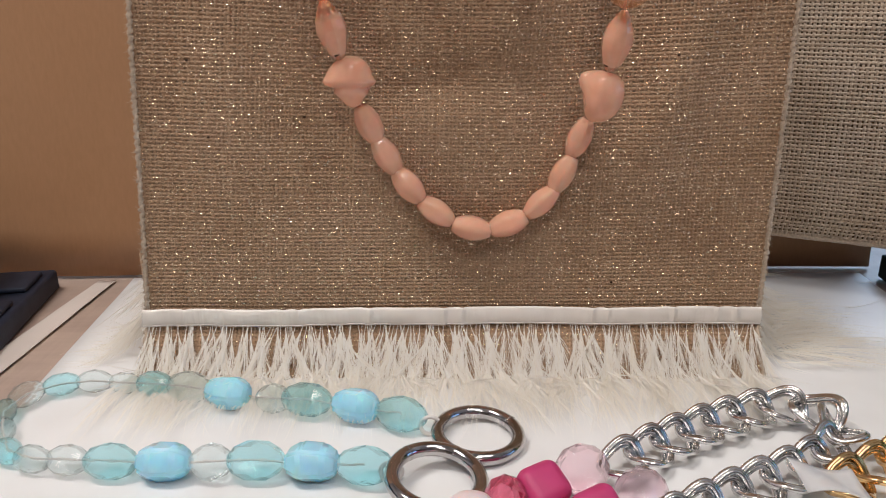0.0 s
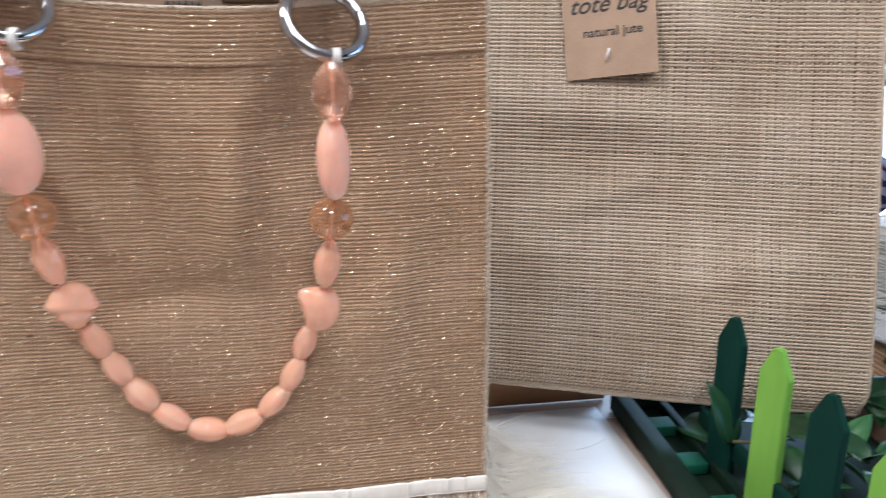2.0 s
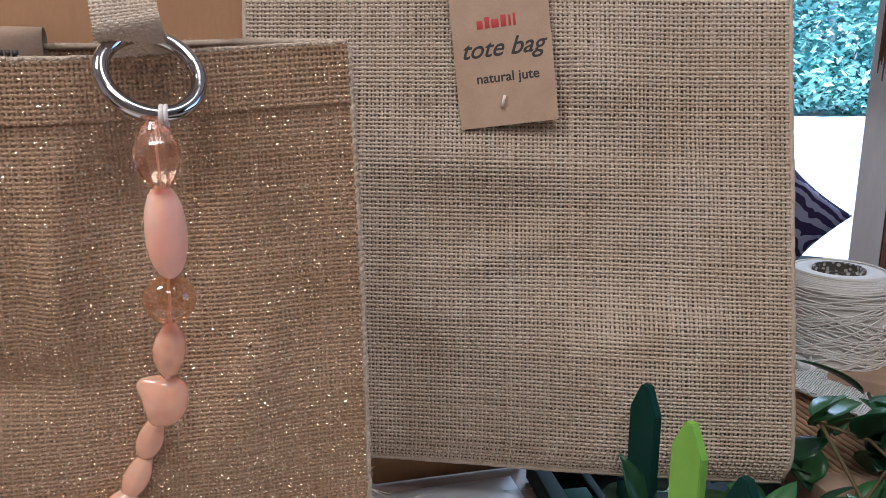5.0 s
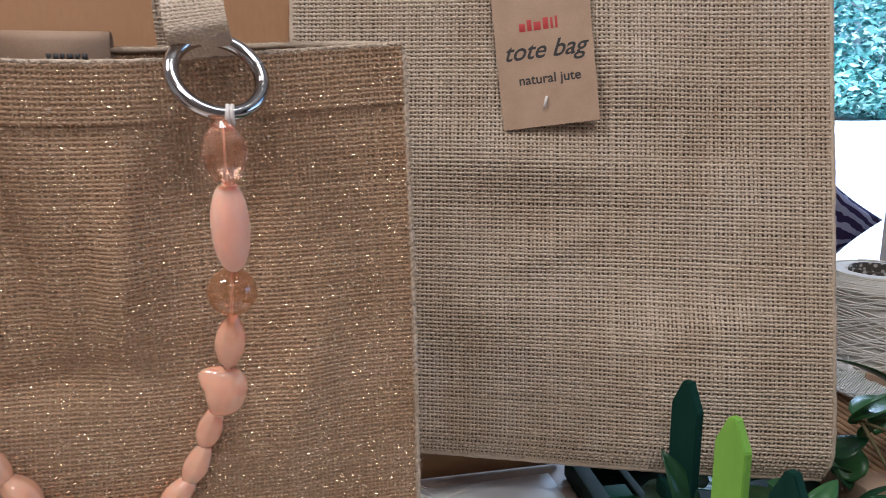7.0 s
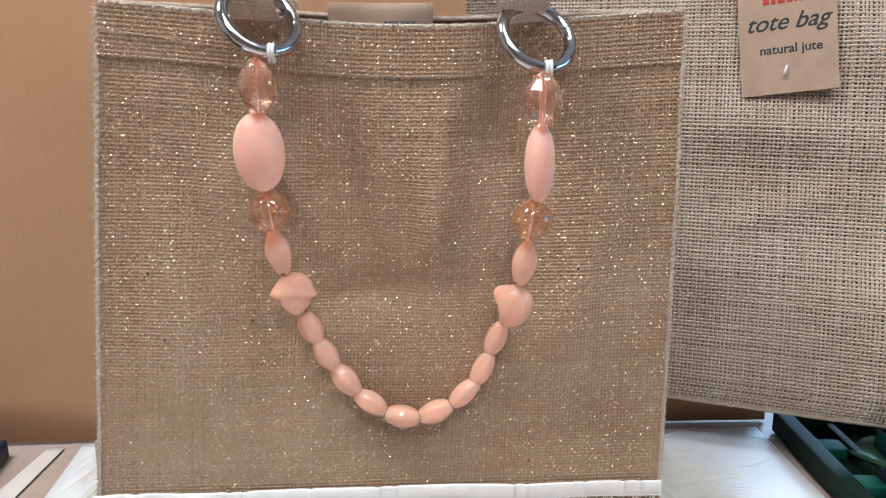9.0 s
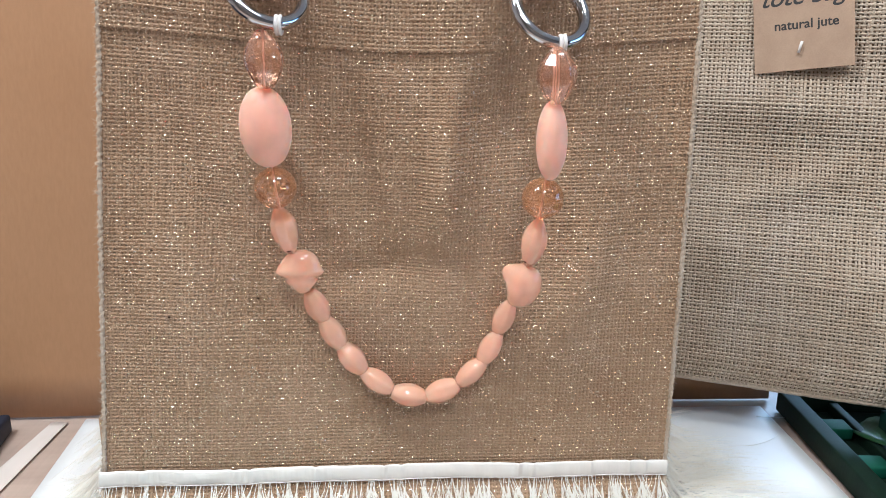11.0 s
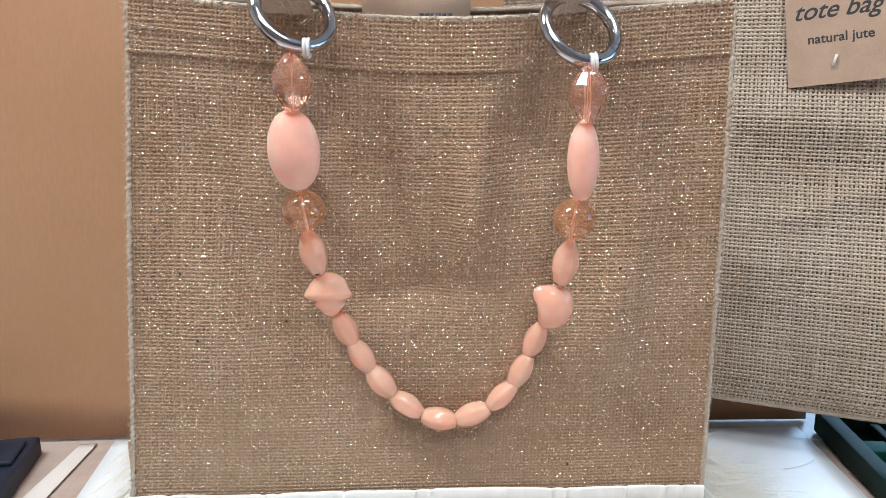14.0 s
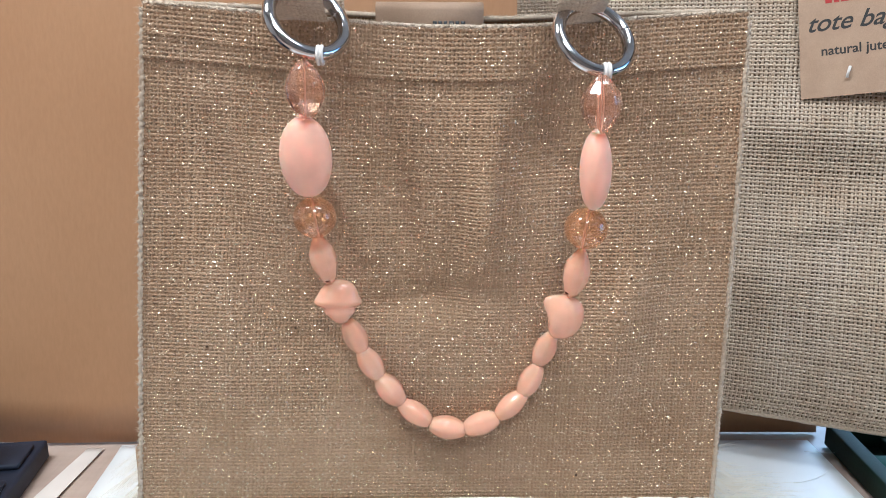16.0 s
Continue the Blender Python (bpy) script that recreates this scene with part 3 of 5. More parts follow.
def bag_xy(s, z):
    h = z / 0.28
    xl = -0.1330 + 0.0255 * h - 0.0006 * np.sin(np.pi * np.clip(h, 0, 1))
    xr = 0.1690 + 0.0022 * np.sin(np.pi * np.clip(h, 0, 1)) - 0.004 * h
    x = xl + (xr - xl) * s
    y = 0.3455 + 0.0065 * np.sin(np.pi * np.clip(h, 0.001, 0.999)) ** 0.8 * (0.35 + 0.65 * np.sin(np.pi * np.clip(s, 0.001, 0.999)) ** 0.6)
    # the foot stands out towards the front
    y = y - 0.0150 * np.clip(1 - z / 0.0236, 0, 1) - 0.003 * np.clip(1 - z / 0.0236, 0, 1) * s
    # soft folds pulled by the clips
    y = y + 0.0030 * g(x, z, -0.008, 0.190, 0.022, 0.050) + 0.0030 * g(x, z, 0.012, 0.142, 0.036, 0.020)
    y = y - 0.004 * g(x, z, 0.046, 0.185, 0.016, 0.055) - 0.003 * g(x, z, -0.045, 0.210, 0.02, 0.045)
    y = y + 0.006 * g(x, z, 0.082, 0.215, 0.018, 0.03) - 0.002 * g(x, z, 0.02, 0.098, 0.05, 0.020)
    y = y - 0.003 * g(x, z, -0.08, 0.12, 0.03, 0.05) + 0.003 * g(x, z, -0.095, 0.2, 0.014, 0.05)
    y = y + 0.0040 * crease(x, z, 0.000, 0.232, 0.016, 0.142, 0.007) - 0.0038 * crease(x, z, 0.052, 0.228, 0.043, 0.140, 0.007)
    y = y + 0.0042 * crease(x, z, -0.010, 0.134, 0.060, 0.146, 0.011) + 0.0030 * crease(x, z, 0.034, 0.215, 0.031, 0.150, 0.005)
    y = y - 0.0048 * crease(x, z, -0.040, 0.235, -0.012, 0.165, 0.007) + 0.0042 * crease(x, z, -0.085, 0.225, -0.055, 0.120, 0.010)
    y = y + 0.0038 * crease(x, z, 0.105, 0.225, 0.085, 0.130, 0.009) - 0.0042 * crease(x, z, 0.130, 0.18, 0.110, 0.08, 0.012)
    y = y + 0.0005 * np.sin(150 * x + 3 * np.sin(30 * x)) * np.exp(-((z - 0.235) / 0.022) ** 2)
    y = y + 0.0012 * np.sin(40 * x + 14 * z) * np.clip(h, 0, 1) * (1 - np.clip(h, 0, 1)) * 4
    return x, y


def bag_front(s, h):
    z = 0.001 + h * (bag_top(s) - 0.003)
    x, y = bag_xy(s, z)
    return np.stack([x, y, z], -1)


def bag_hem(s, h):
    z = bag_top(s) - 0.0235 + h * 0.0235
    x, y = bag_xy(s, z)
    return np.stack([x, y - 0.0012, z], -1)


bag = empty("tote_bag", 0.018, 0.36, 0.0)
place = Matrix.Translation((-0.018, -0.36, 0.0))


def shift(f, dx=0.0, dy=0.0, dz=0.0):
    """A surface in the bag's own axes."""
    return lambda s, h: f(s, h) + np.array((dx - 0.018, dy - 0.36, dz))


woven("front_panel", shift(bag_front), 156, 146, 0.00078, 0.00026, M["jute_gold"], bag, "jute weave with glinting gold thread", 1)
woven("hem", shift(bag_hem), 152, 12, 0.00080, 0.00031, M["jute_gold"], bag, "doubled hem along the top", 2)
part("front_lining", sheet(lambda s, h: shift(bag_front, 0, 0.0007)(np.float64(s), np.float64(h)), 90, 70), M["lining_film"], bag, "thin tan film lining behind the weave")
part("hem_lining", sheet(lambda s, h: shift(bag_hem, 0, 0.0012)(np.float64(s), np.float64(h)), 60, 6), M["lining"], bag)


def bag_back(s, h):
    z = 0.001 + h * (bag_top(s) + 0.0065 * np.sin(np.pi * np.clip(s, 0.001, 0.999)) ** 0.7 - 0.001)
    x, _ = bag_xy(s, z)
    return np.stack([x, 0.347 + (0.085 - 0.050 * h) * np.clip(4 * s * (1 - s), 0.002, 1) ** (0.15 + 0.5 * h) + 0 * s, z], -1)


woven("back_panel", shift(bag_back), 150, 132, 0.0008, 0.00034, M["jute_gold"], bag, seed=3)
part("back_lining", sheet(lambda s, h: shift(bag_back, 0, 0.0012)(np.float64(s), np.float64(h)), 50, 30), M["lining"], bag)
for edge, sgn in ((0.0, -1), (1.0, 1)):
    rng = random.Random(7 + sgn)
    pts = []
    for i in range(240):
        p = shift(bag_front)(np.float64(edge), np.float64(i / 239))
        pts.append((p[0] + sgn * (0.0004 + 0.0004 * rng.random()), p[1] - 0.0006, p[2]))
    pts = [(p[0] + 0.00035 * math.sin(2.1 * i), p[1] - 0.0003 * math.cos(2.1 * i), p[2]) for i, p in enumerate(pts)]
    part("edge_seam", tube(pts, [0.0008 + 0.0004 * (i % 2) + 0.0003 * rng.random() for i in range(len(pts))], 7), M["jute"], bag, "overlocked side seam")
    # loose fibres along the seam
    bm = bmesh.new()
    for i in range(420):
        p = Vector(pts[rng.randrange(240)])
        q = p + Vector((sgn * rng.uniform(0.0005, 0.0028), rng.uniform(-0.002, 0.001), rng.uniform(-0.002, 0.002)))
        tube([p, (p + q) / 2 + Vector((0, 0, rng.uniform(-0.0006, 0.0006))), q], [0.00014, 0.00012, 0.00006], 3, bm=bm)
    part("loose_fibre", bm, M["jute"], bag)["kind"] = "stuff"
# rolled fuzzy top edge
rng = random.Random(3)
bm = bmesh.new()
for f, dy in ((bag_hem, 0.0014), (bag_back, 0.0)):
    tube([shift(f, 0, dy)(np.float64(i / 100), np.float64(1.0)) for i in range(101)], [0.0013 + 0.0004 * rng.random() for _ in range(101)], 6, bm=bm)
for f, dy in ((bag_hem, 0.0), (bag_back, -0.0006)):
    for i in range(1500):
        p = Vector(shift(f, 0, dy)(np.float64(rng.random()), np.float64(1.0)))
        q = p + Vector((rng.uniform(-0.0022, 0.0022), rng.uniform(-0.0016, 0.001), rng.uniform(-0.0012, 0.0022)))
        tube([p, (p + q) / 2 + Vector((rng.uniform(-0.0005, 0.0005), 0, 0.0004)), q], [0.00016, 0.00013, 0.00007], 3, bm=bm)
part("top_edge", bm, M["jute"], bag, "frayed pale top edge")["kind"] = "stuff"
# stitch line under the hem
part("stitching", tube([shift(bag_hem, 0, -0.0012)(np.float64(0.005 + 0.2 * i / 120), np.float64(0.52 - 0.0012 * i)) for i in range(121)], [0.00022 + 0.00012 * (i % 2) for i in range(121)], 5), M["jute_gold"], bag)


def leg(x0, x1, y0, out, z0):
    """One end of a handle: up out of a slit in the hem, bulging forward over the ring."""
    return [(x0, y0 + 0.0085, z0 - 0.012), (x0, y0 + 0.0060, z0 - 0.001), (x0 + 0.15 * (x1 - x0), y0 - out * 0.35, z0 + 0.004), (x0 + 0.3 * (x1 - x0), y0 - out, z0 + 0.0080),
            (x0 + 0.6 * (x1 - x0), y0 - out * 0.95, z0 + 0.0165), (x1, y0 - out * 0.4, z0 + 0.034)]


def arch(a, b, c, d, y, out, z0):
    """The line of a whole handle, smoothed."""
    left = leg(a, b, y, out, z0)
    right = leg(d, c, y, out, z0)
    mid = [(b + (c - b) * (0.5 - 0.5 * math.cos(math.pi * i / 8)), y + 0.004 + 0.012 * math.sin(math.pi * i / 8), z0 + 0.034 + 0.085 * math.sin(math.pi * i / 8) ** 0.8) for i in range(1, 8)]
    pts = [Vector(p) for p in left + mid + right[::-1]]
    fine = []
    for i in range(len(pts) - 1):
        p0, p1, p2, p3 = pts[max(i - 1, 0)], pts[i], pts[i + 1], pts[min(i + 2, len(pts) - 1)]
        for q in range(6):
            t = q / 6
            fine.append(0.5 * ((2 * p1) + (p2 - p0) * t + (2 * p0 - 5 * p1 + 4 * p2 - p3) * t * t + (3 * p1 - p0 - 3 * p2 + p3) * t ** 3))
    fine.append(pts[-1])
    return [p - Vector((0.018, 0.36, 0)) for p in fine]


def handle(a, b, c, d, y, out, z0, label):
    pts = arch(a, b, c, d, y, out, z0)

    def f(s, h):
        s = np.clip(s, 0, 1)
        P = np.array(pts)
        t = s * (len(pts) - 1)
        i = np.clip(np.floor(t).astype(int), 0, len(pts) - 2)
        d = P[i + 1] - P[i]
        w = np.stack([d[..., 2], 0 * d[..., 0], -d[..., 0]], -1)
        w = w / np.maximum(np.linalg.norm(w, axis=-1, keepdims=True), 1e-9)
        return P[i] + d * (t - i)[..., None] - np.array((0, 0.0009, 0)) + w * ((np.asarray(h) - 0.5) * 0.0225)[..., None]

    ob = woven("handle", f, 170, 13, 0.00072, 0.00030, M["jute"], bag, label, 11)
    part("handle_core", strap_band(pts, (1, 0, 0.01), 0.0205, 0.0006), M["jute"], bag)
    return ob


handle(-0.0365, -0.0345, 0.0825, 0.0872, 0.3435, 0.0190, 0.2722, "flat jute webbing handle")
handle(-0.0335, -0.0325, 0.0745, 0.0770, 0.383, 0.0, 0.262, "flat jute webbing handle")

# satin ribbon and feather fringe round the foot
def ribbon_f(s, h):
    z = 0.0238 + 0.0092 * h + 0.0003 * math.sin(s * 23)
    x, y = bag_xy(np.float64(-0.008 + 1.012 * s), np.float64(z))
    y = y - math.sin(math.pi * h) ** 0.7 * (0.0006 + 0.0009 * max(0.0, noise.noise((s * 34, 0.7, 0.2)) + 0.25))
    crinkle = 0.00012 * math.sin(s * 90 + 2 * math.sin(s * 17)) + sum(0.0007 * math.exp(-((s - c) / 0.005) ** 2) for c in (0.07, 0.23, 0.255, 0.37, 0.49, 0.52, 0.73, 0.755, 0.86, 0.93, 0.96)) * (0.6 + 0.8 * h)
    loose = max(0.0, noise.noise((s * 9, 3.1, 0.4)) + 0.18)
    crinkle += loose * 0.0004 * noise.noise((s * 130 + 0.4 * h, h * 0.7, 0.9)) + loose * 0.00015 * noise.noise((s * 330 + 0.8 * h, h * 0.9, 4.9))
    return (x - 0.018, y - 0.36 - 0.0028 - crinkle, z)


part("ribbon", sheet(ribbon_f, 900, 8, 0.0002), M["satin"], bag, "shiny cream satin ribbon")
part("ribbon_stitching", tube([Vector(ribbon_f(i / 150, 0.12)) + Vector((0, -0.0007, 0)) for i in range(151)], [0.0002 + 0.00014 * (i % 2) for i in range(151)], 4), M["cord"], bag)


def feathers(name, n, root, seed, reach=1.0, spread=1.0, slope=0.0):
    """Drooping plumes, each a thin quill with many fine barbs."""
    rng = random.Random(seed)
    vs, fs = [], []

    def blade(pts, w0, w1):
        b = len(vs)
        m = len(pts)
        for i, p in enumerate(pts):
            d = (pts[min(i + 1, m - 1)] - pts[max(i - 1, 0)]).normalized()
            sd = d.cross(Vector((0.15, -0.9, 0.4)))
            sd = sd.normalized() if sd.length > 1e-6 else Vector((1, 0, 0))
            w = w0 + (w1 - w0) * i / (m - 1)
            vs.append(p - sd * w)
            vs.append(p + sd * w)
        for i in range(m - 1):
            fs.append([b + 2 * i, b + 2 * i + 1, b + 2 * i + 3, b + 2 * i + 2])

    for q in range(n):
        p0, out, along = root(q / n, rng)
        ln = rng.uniform(0.030, 0.060) * reach
        drift = rng.gauss(0, 0.22)
        pts = [p0]
        d = Vector((0, 0, -1)) + out * (slope + rng.uniform(0.03, 0.5) * spread) + along * drift
        for i in range(9):
            d = d + out * rng.uniform(0.02, 0.16) * spread + along * rng.gauss(0, 0.12)
            d.normalize()
            p = pts[-1] + d * ln / 9
            floor_z = 0.0034 + 0.004 * rng.random()
            if p.z < floor_z:
                p.z = floor_z
                d.z = max(d.z, 0.0)
                d = d + out * 0.4
            pts.append(p)
        blade(pts, 0.00014, 0.00006)
        m = 62
        for i in range(m):
            t = rng.uniform(0.08, 1.0) * (len(pts) - 1.01)
            j = int(t)
            c = pts[j].lerp(pts[j + 1], t - j)
            ax = (pts[j + 1] - pts[j]).normalized()
            sd = (along * rng.choice((-1, 1)) + out * rng.uniform(-0.5, 0.5)).normalized()
            bl = rng.uniform(0.010, 0.026) * (0.4 + 0.9 * (t / len(pts)))
            e1 = c + (ax * 1.0 + sd * 0.17).normalized() * bl * 0.6
            e2 = e1 + (ax * 1.0 + sd * rng.uniform(-0.12, 0.16) + Vector((0, 0, -0.12))).normalized() * bl * 0.6
            for e in (e1, e2):
                e.z = max(e.z, 0.0028)
            blade([c, e1, e2], rng.uniform(0.00006, 0.00014), 0.00003)
    ob = quads(name, vs, fs, M["feather"], bag, "soft cream ostrich feather fringe", smooth=False)
    ob["kind"] = "stuff"
    return ob


def front_root(s, rng):
    s = s + 0.010 * math.sin(190 * s + 3 * math.sin(31 * s)) + rng.gauss(0, 0.0045)
    x, y = bag_xy(np.float64(min(1, max(0, s))), np.float64(0.0245))
    return Vector((x - 0.018, y - 0.36 - 0.0032, 0.0247)), Vector((0, -1, 0)), Vector((1, 0, 0))


def side_root(sgn):
    def f(s, rng):
        s = rng.random()
        x = 0.170 if sgn > 0 else -0.1345
        return Vector((x - 0.018 + sgn * 0.001, 0.348 + 0.085 * s - 0.36, 0.0247 + 0.022 * s)), Vector((sgn, 0, 0)), Vector((0, 1, 0))

    return f


feathers("feather_fringe", 250, front_root, 21, 0.92, 0.36, 0.70)
feathers("feather_fringe", 60, side_root(1), 22, 1.2)
feathers("feather_fringe", 26, side_root(-1), 23, 0.55)
for sgn in (-1, 1):
    xs = (0.1690, 0.1697) if sgn > 0 else (-0.1337, -0.1330)
    part("side_ribbon", new_box(xs[0] - 0.018, xs[1] - 0.018, 0.346 - 0.36, 0.435 - 0.36, 0.0238, 0.033), M["satin"], bag)
    part("side_panel", new_box(xs[0] - 0.018 - sgn * 0.0015, xs[0] - 0.018 - sgn * 0.0006, 0.352 - 0.36, 0.432 - 0.36, 0.001, 0.06), M["jute_gold"], bag)
for sx, sz in ((-0.046, 0.126), (-0.098, 0.152), (0.121, 0.152), (-0.089, 0.118), (0.10, 0.045)):
    s0 = np.float64((sx + 0.1215) / 0.292)
    x0, y0 = bag_xy(s0, np.float64(sz))
    bm = bmesh.new()
    bmesh.ops.create_icosphere(bm, subdivisions=2, radius=0.0006, matrix=Matrix.Translation((x0 - 0.018, y0 - 0.36 - 0.0008, sz)) @ Matrix.Diagonal((1.2, 0.6, 0.9, 1)))
    part("slub", bm, M["dark_wood"], bag, "dark knot in the weave")
for q in range(3):
    a0 = 0.25 * q
    part("loose_thread", tube([(0.1745 - 0.018 + 0.010 * math.sin(2.6 * t + a0) * (0.4 + t), 0.395 - 0.36 - 0.012 * t * q, 0.042 - 0.039 * t) for t in [i / 14 for i in range(15)]], 0.0005, 5), M["cord"], bag, "curled white thread")
tagged(bag, "gold-flecked jute tote bag trimmed with satin ribbon and cream feathers", "tote bag")

# kraft card tucked into the bag
card = empty("paper_card", 0.0205, 0.377, 0.2)
path = [(0, -0.0045, 0.03)] + [(0, -0.0045, 0.076)] + [(0, 0.0045 * math.sin(-1.4 + 2.8 * i / 10), 0.0795 + 0.0048 * math.cos(-1.4 + 2.8 * i / 10)) for i in range(11)] + [(0, 0.0045, 0.076), (0, 0.0045, 0.03)]
part("folded_card", strap_band(path, (1, 0, 0), 0.0525, 0.0005), M["kraft_paper"], card)
for i, (bx0, bw) in enumerate(((0.0015, 0.002), (0.0042, 0.002), (0.0068, 0.0018), (0.0094, 0.0024), (0.0126, 0.0018), (0.0152, 0.0022))):
    part("printed_bar", new_box(bx0, bx0 + bw, -0.0052, -0.0049, 0.0722, 0.0752), M["print_dark"], card)
tagged(card, "folded kraft paper card with dark print inside the bag", "paper card")


# ---- coral bead strap ----
def clip_ring(name, parent, x, y, z, yaw, tilt, lie=None, r=0.0168, t=0.0029):
    m = lie or pose(x, y, z, 90 - tilt, 0, yaw)
    bm = tube([m @ Vector((r * math.cos(a), r * math.sin(a), 0)) for a in [2 * math.pi * i / 56 for i in range(56)]], t, 14, True)
    ob = part(name, bm, M["chrome"], parent, "polished chrome spring ring")
    for a0 in (0.25, 1.45):
        bm = tube([m @ Vector((r * math.cos(a0 + q), r * math.sin(a0 + q), 0)) for q in (-0.02, 0, 0.02)], t * 1.05, 14)
        part("joint", bm, M["chrome"], ob)
    return m


def bead_mesh(kind, w, h, seed=0):
    """Half-sizes w across and h along z."""
    rng = random.Random(seed)
    flat = False
    if kind == "egg":
        prof = [(w * math.sin(a) ** 0.92, -h * math.cos(a)) for a in [math.pi * i / 16 for i in range(17)]]
        bm = lathe([(0, -h)] + prof[1:-1] + [(0, h)], 20, squash=0.72)
    elif kind == "oval":
        prof = [(w * (0.50 + 0.50 * math.cos(0.5 * math.pi * t) ** 0.85), h * t) for t in [-0.999 + 1.998 * i / 12 for i in range(13)]]
        bm = lathe([(0, -h)] + prof + [(0, h)], 24)
        for v in bm.verts:
            a = math.atan2(v.co.y, v.co.x) + seed
            k6 = 1 - 0.05 * math.cos(6 * a) - 0.03 * math.cos(3 * a + seed)
            v.co.x *= k6
            v.co.y *= k6
    elif kind == "drop":
        flat = w > 0.008
        prof = [(w * 0.32, -h), (w * 0.62, -h * 0.75), (w * 0.92, -h * 0.3), (w, 0.05 * h), (w * 0.88, h * 0.4), (w * 0.5, h * 0.78), (w * 0.2, h)]
        bm = lathe([(0, -h)] + prof + [(0, h)], 8)
        bmesh.ops.bevel(bm, geom=list(bm.edges), offset=w * 0.05, segments=1, affect="EDGES")
    elif kind == "ball":
        bm = lathe([(0, -h)] + [(w * math.sin(a), -h * math.cos(a)) for a in [math.pi * i / 12 for i in range(1, 12)]] + [(0, h)], 20)
    elif kind == "facet":
        flat = True
        n = 8
        bm = bmesh.new()
        rings = []
        for j, (rr, zz) in enumerate(((0.28, -1), (0.66, -0.78), (0.93, -0.38), (1.0, 0.0), (0.93, 0.38), (0.66, 0.78), (0.28, 1))):
            rings.append([bm.verts.new((w * rr * math.cos(2 * math.pi * (i + 0.5 * (j % 2)) / n), w * rr * math.sin(2 * math.pi * (i + 0.5 * (j % 2)) / n), h * zz)) for i in range(n)])
        for j in range(6):
            a, b = rings[j], rings[j + 1]
            for i in range(n):
                if j % 2 == 0:
                    bm.faces.new((a[i], a[(i + 1) % n], b[i]))
                    bm.faces.new((a[(i + 1) % n], b[(i + 1) % n], b[i]))
                else:
                    bm.faces.new((a[i], b[(i + 1) % n], b[i]))
                    bm.faces.new((a[i], a[(i + 1) % n], b[(i + 1) % n]))
        bm.faces.new(rings[0][::-1])
        bm.faces.new(rings[-1])
    elif kind == "nugget":
        n = 5
        bm = bmesh.new()
        rings = []
        for j, (rr, zz) in enumerate(((0.66, -1), (1.10, -0.42), (1.04, 0.5), (0.62, 1))):
            rings.append([bm.verts.new((w * rr * rng.uniform(0.86, 1.1) * math.cos(2 * math.pi * i / n + seed), w * rr * math.sin(2 * math.pi * i / n + seed), h * zz)) for i in range(n)])
        for a, b in zip(rings, rings[1:]):
            for i in range(n):
                bm.faces.new((a[i], a[(i + 1) % n], b[(i + 1) % n], b[i]))
        bm.faces.new(rings[0][::-1])
        bm.faces.new(rings[-1])
        bmesh.ops.bevel(bm, geom=list(bm.edges), offset=w * 0.15, segments=3, affect="EDGES")
        wide = [f for f in bm.faces if f.calc_area() > 0.09 * w * h]
        bmesh.ops.inset_individual(bm, faces=wide, thickness=w * 0.05)
    elif kind == "cube":
        bm = new_box(-w, w, -w, w, -h, h, bevel=w * 0.55, segs=5)
    elif kind in ("knot_left", "knot_right"):
        # a folded blob: lobes swell, notches cut in, each in one direction of the x-z plane
        if kind == "knot_left":
            lobes = [(-1.0, -0.02, 0.20, 0.55), (0.62, 0.62, 0.14, 0.6), (-0.35, 0.85, 0.06, 0.5), (0.95, -0.30, 0.10, 0.35), (0.10, -1.0, 0.10, 0.45), (-0.75, -0.72, -0.34, 0.42), (0.88, -0.75, -0.16, 0.3)]
        else:
            lobes = [(-0.80, 0.62, 0.30, 0.36), (0.75, 0.35, 0.12, 0.7), (-0.95, -0.20, -0.30, 0.42), (-0.45, -0.95, 0.18, 0.4), (0.45, -0.85, 0.10, 0.6), (0.35, 0.95, -0.10, 0.4)]
        bm = bmesh.new()
        bmesh.ops.create_icosphere(bm, subdivisions=4, radius=1.0)
        for v in bm.verts:
            c = v.co.copy()
            f = 1.0
            for lx, lz, amp, wide in lobes:
                d = Vector((lx, 0, lz)).normalized()
                f += amp * math.exp(-((c - d).length / wide) ** 2 * 0.8)
            if kind == "knot_left":
                line = c.z + 0.10 - 0.10 * math.cos(2.2 * c.x)
            else:
                line = (c.x - 0.25) * 0.9 + 0.35 * c.z * c.z - 0.05
            if c.y < 0.3:
                f += (0.16 * math.exp(-((line - 0.14) / 0.17) ** 2) - 0.24 * math.exp(-((line + 0.12) / 0.13) ** 2)) * (1.0 if kind == "knot_left" else 0.6 * math.exp(-((c.z + 0.1) / 0.6) ** 2))
            v.co = Vector((c.x * w * f, c.y * w * 0.75 * (0.6 + 0.4 * f), c.z * h * f))
    else:
        raise ValueError(kind)
    return bm, flat


def put_bead(name, parent, kind, material, at, to, w, h, seed=0, label="", spin=0.0, children=()):
    """A bead at a place, its hole along a direction."""
    bm, flat = bead_mesh(kind, w, h, seed)
    q = Vector(to).to_track_quat("Z", "Y").to_matrix().to_4x4() @ pose(0, 0, 0, 0, 0, spin)
    bm.transform(Matrix.Translation(at) @ q)
    return part(name, bm, M[material], parent, label, smooth=not flat)


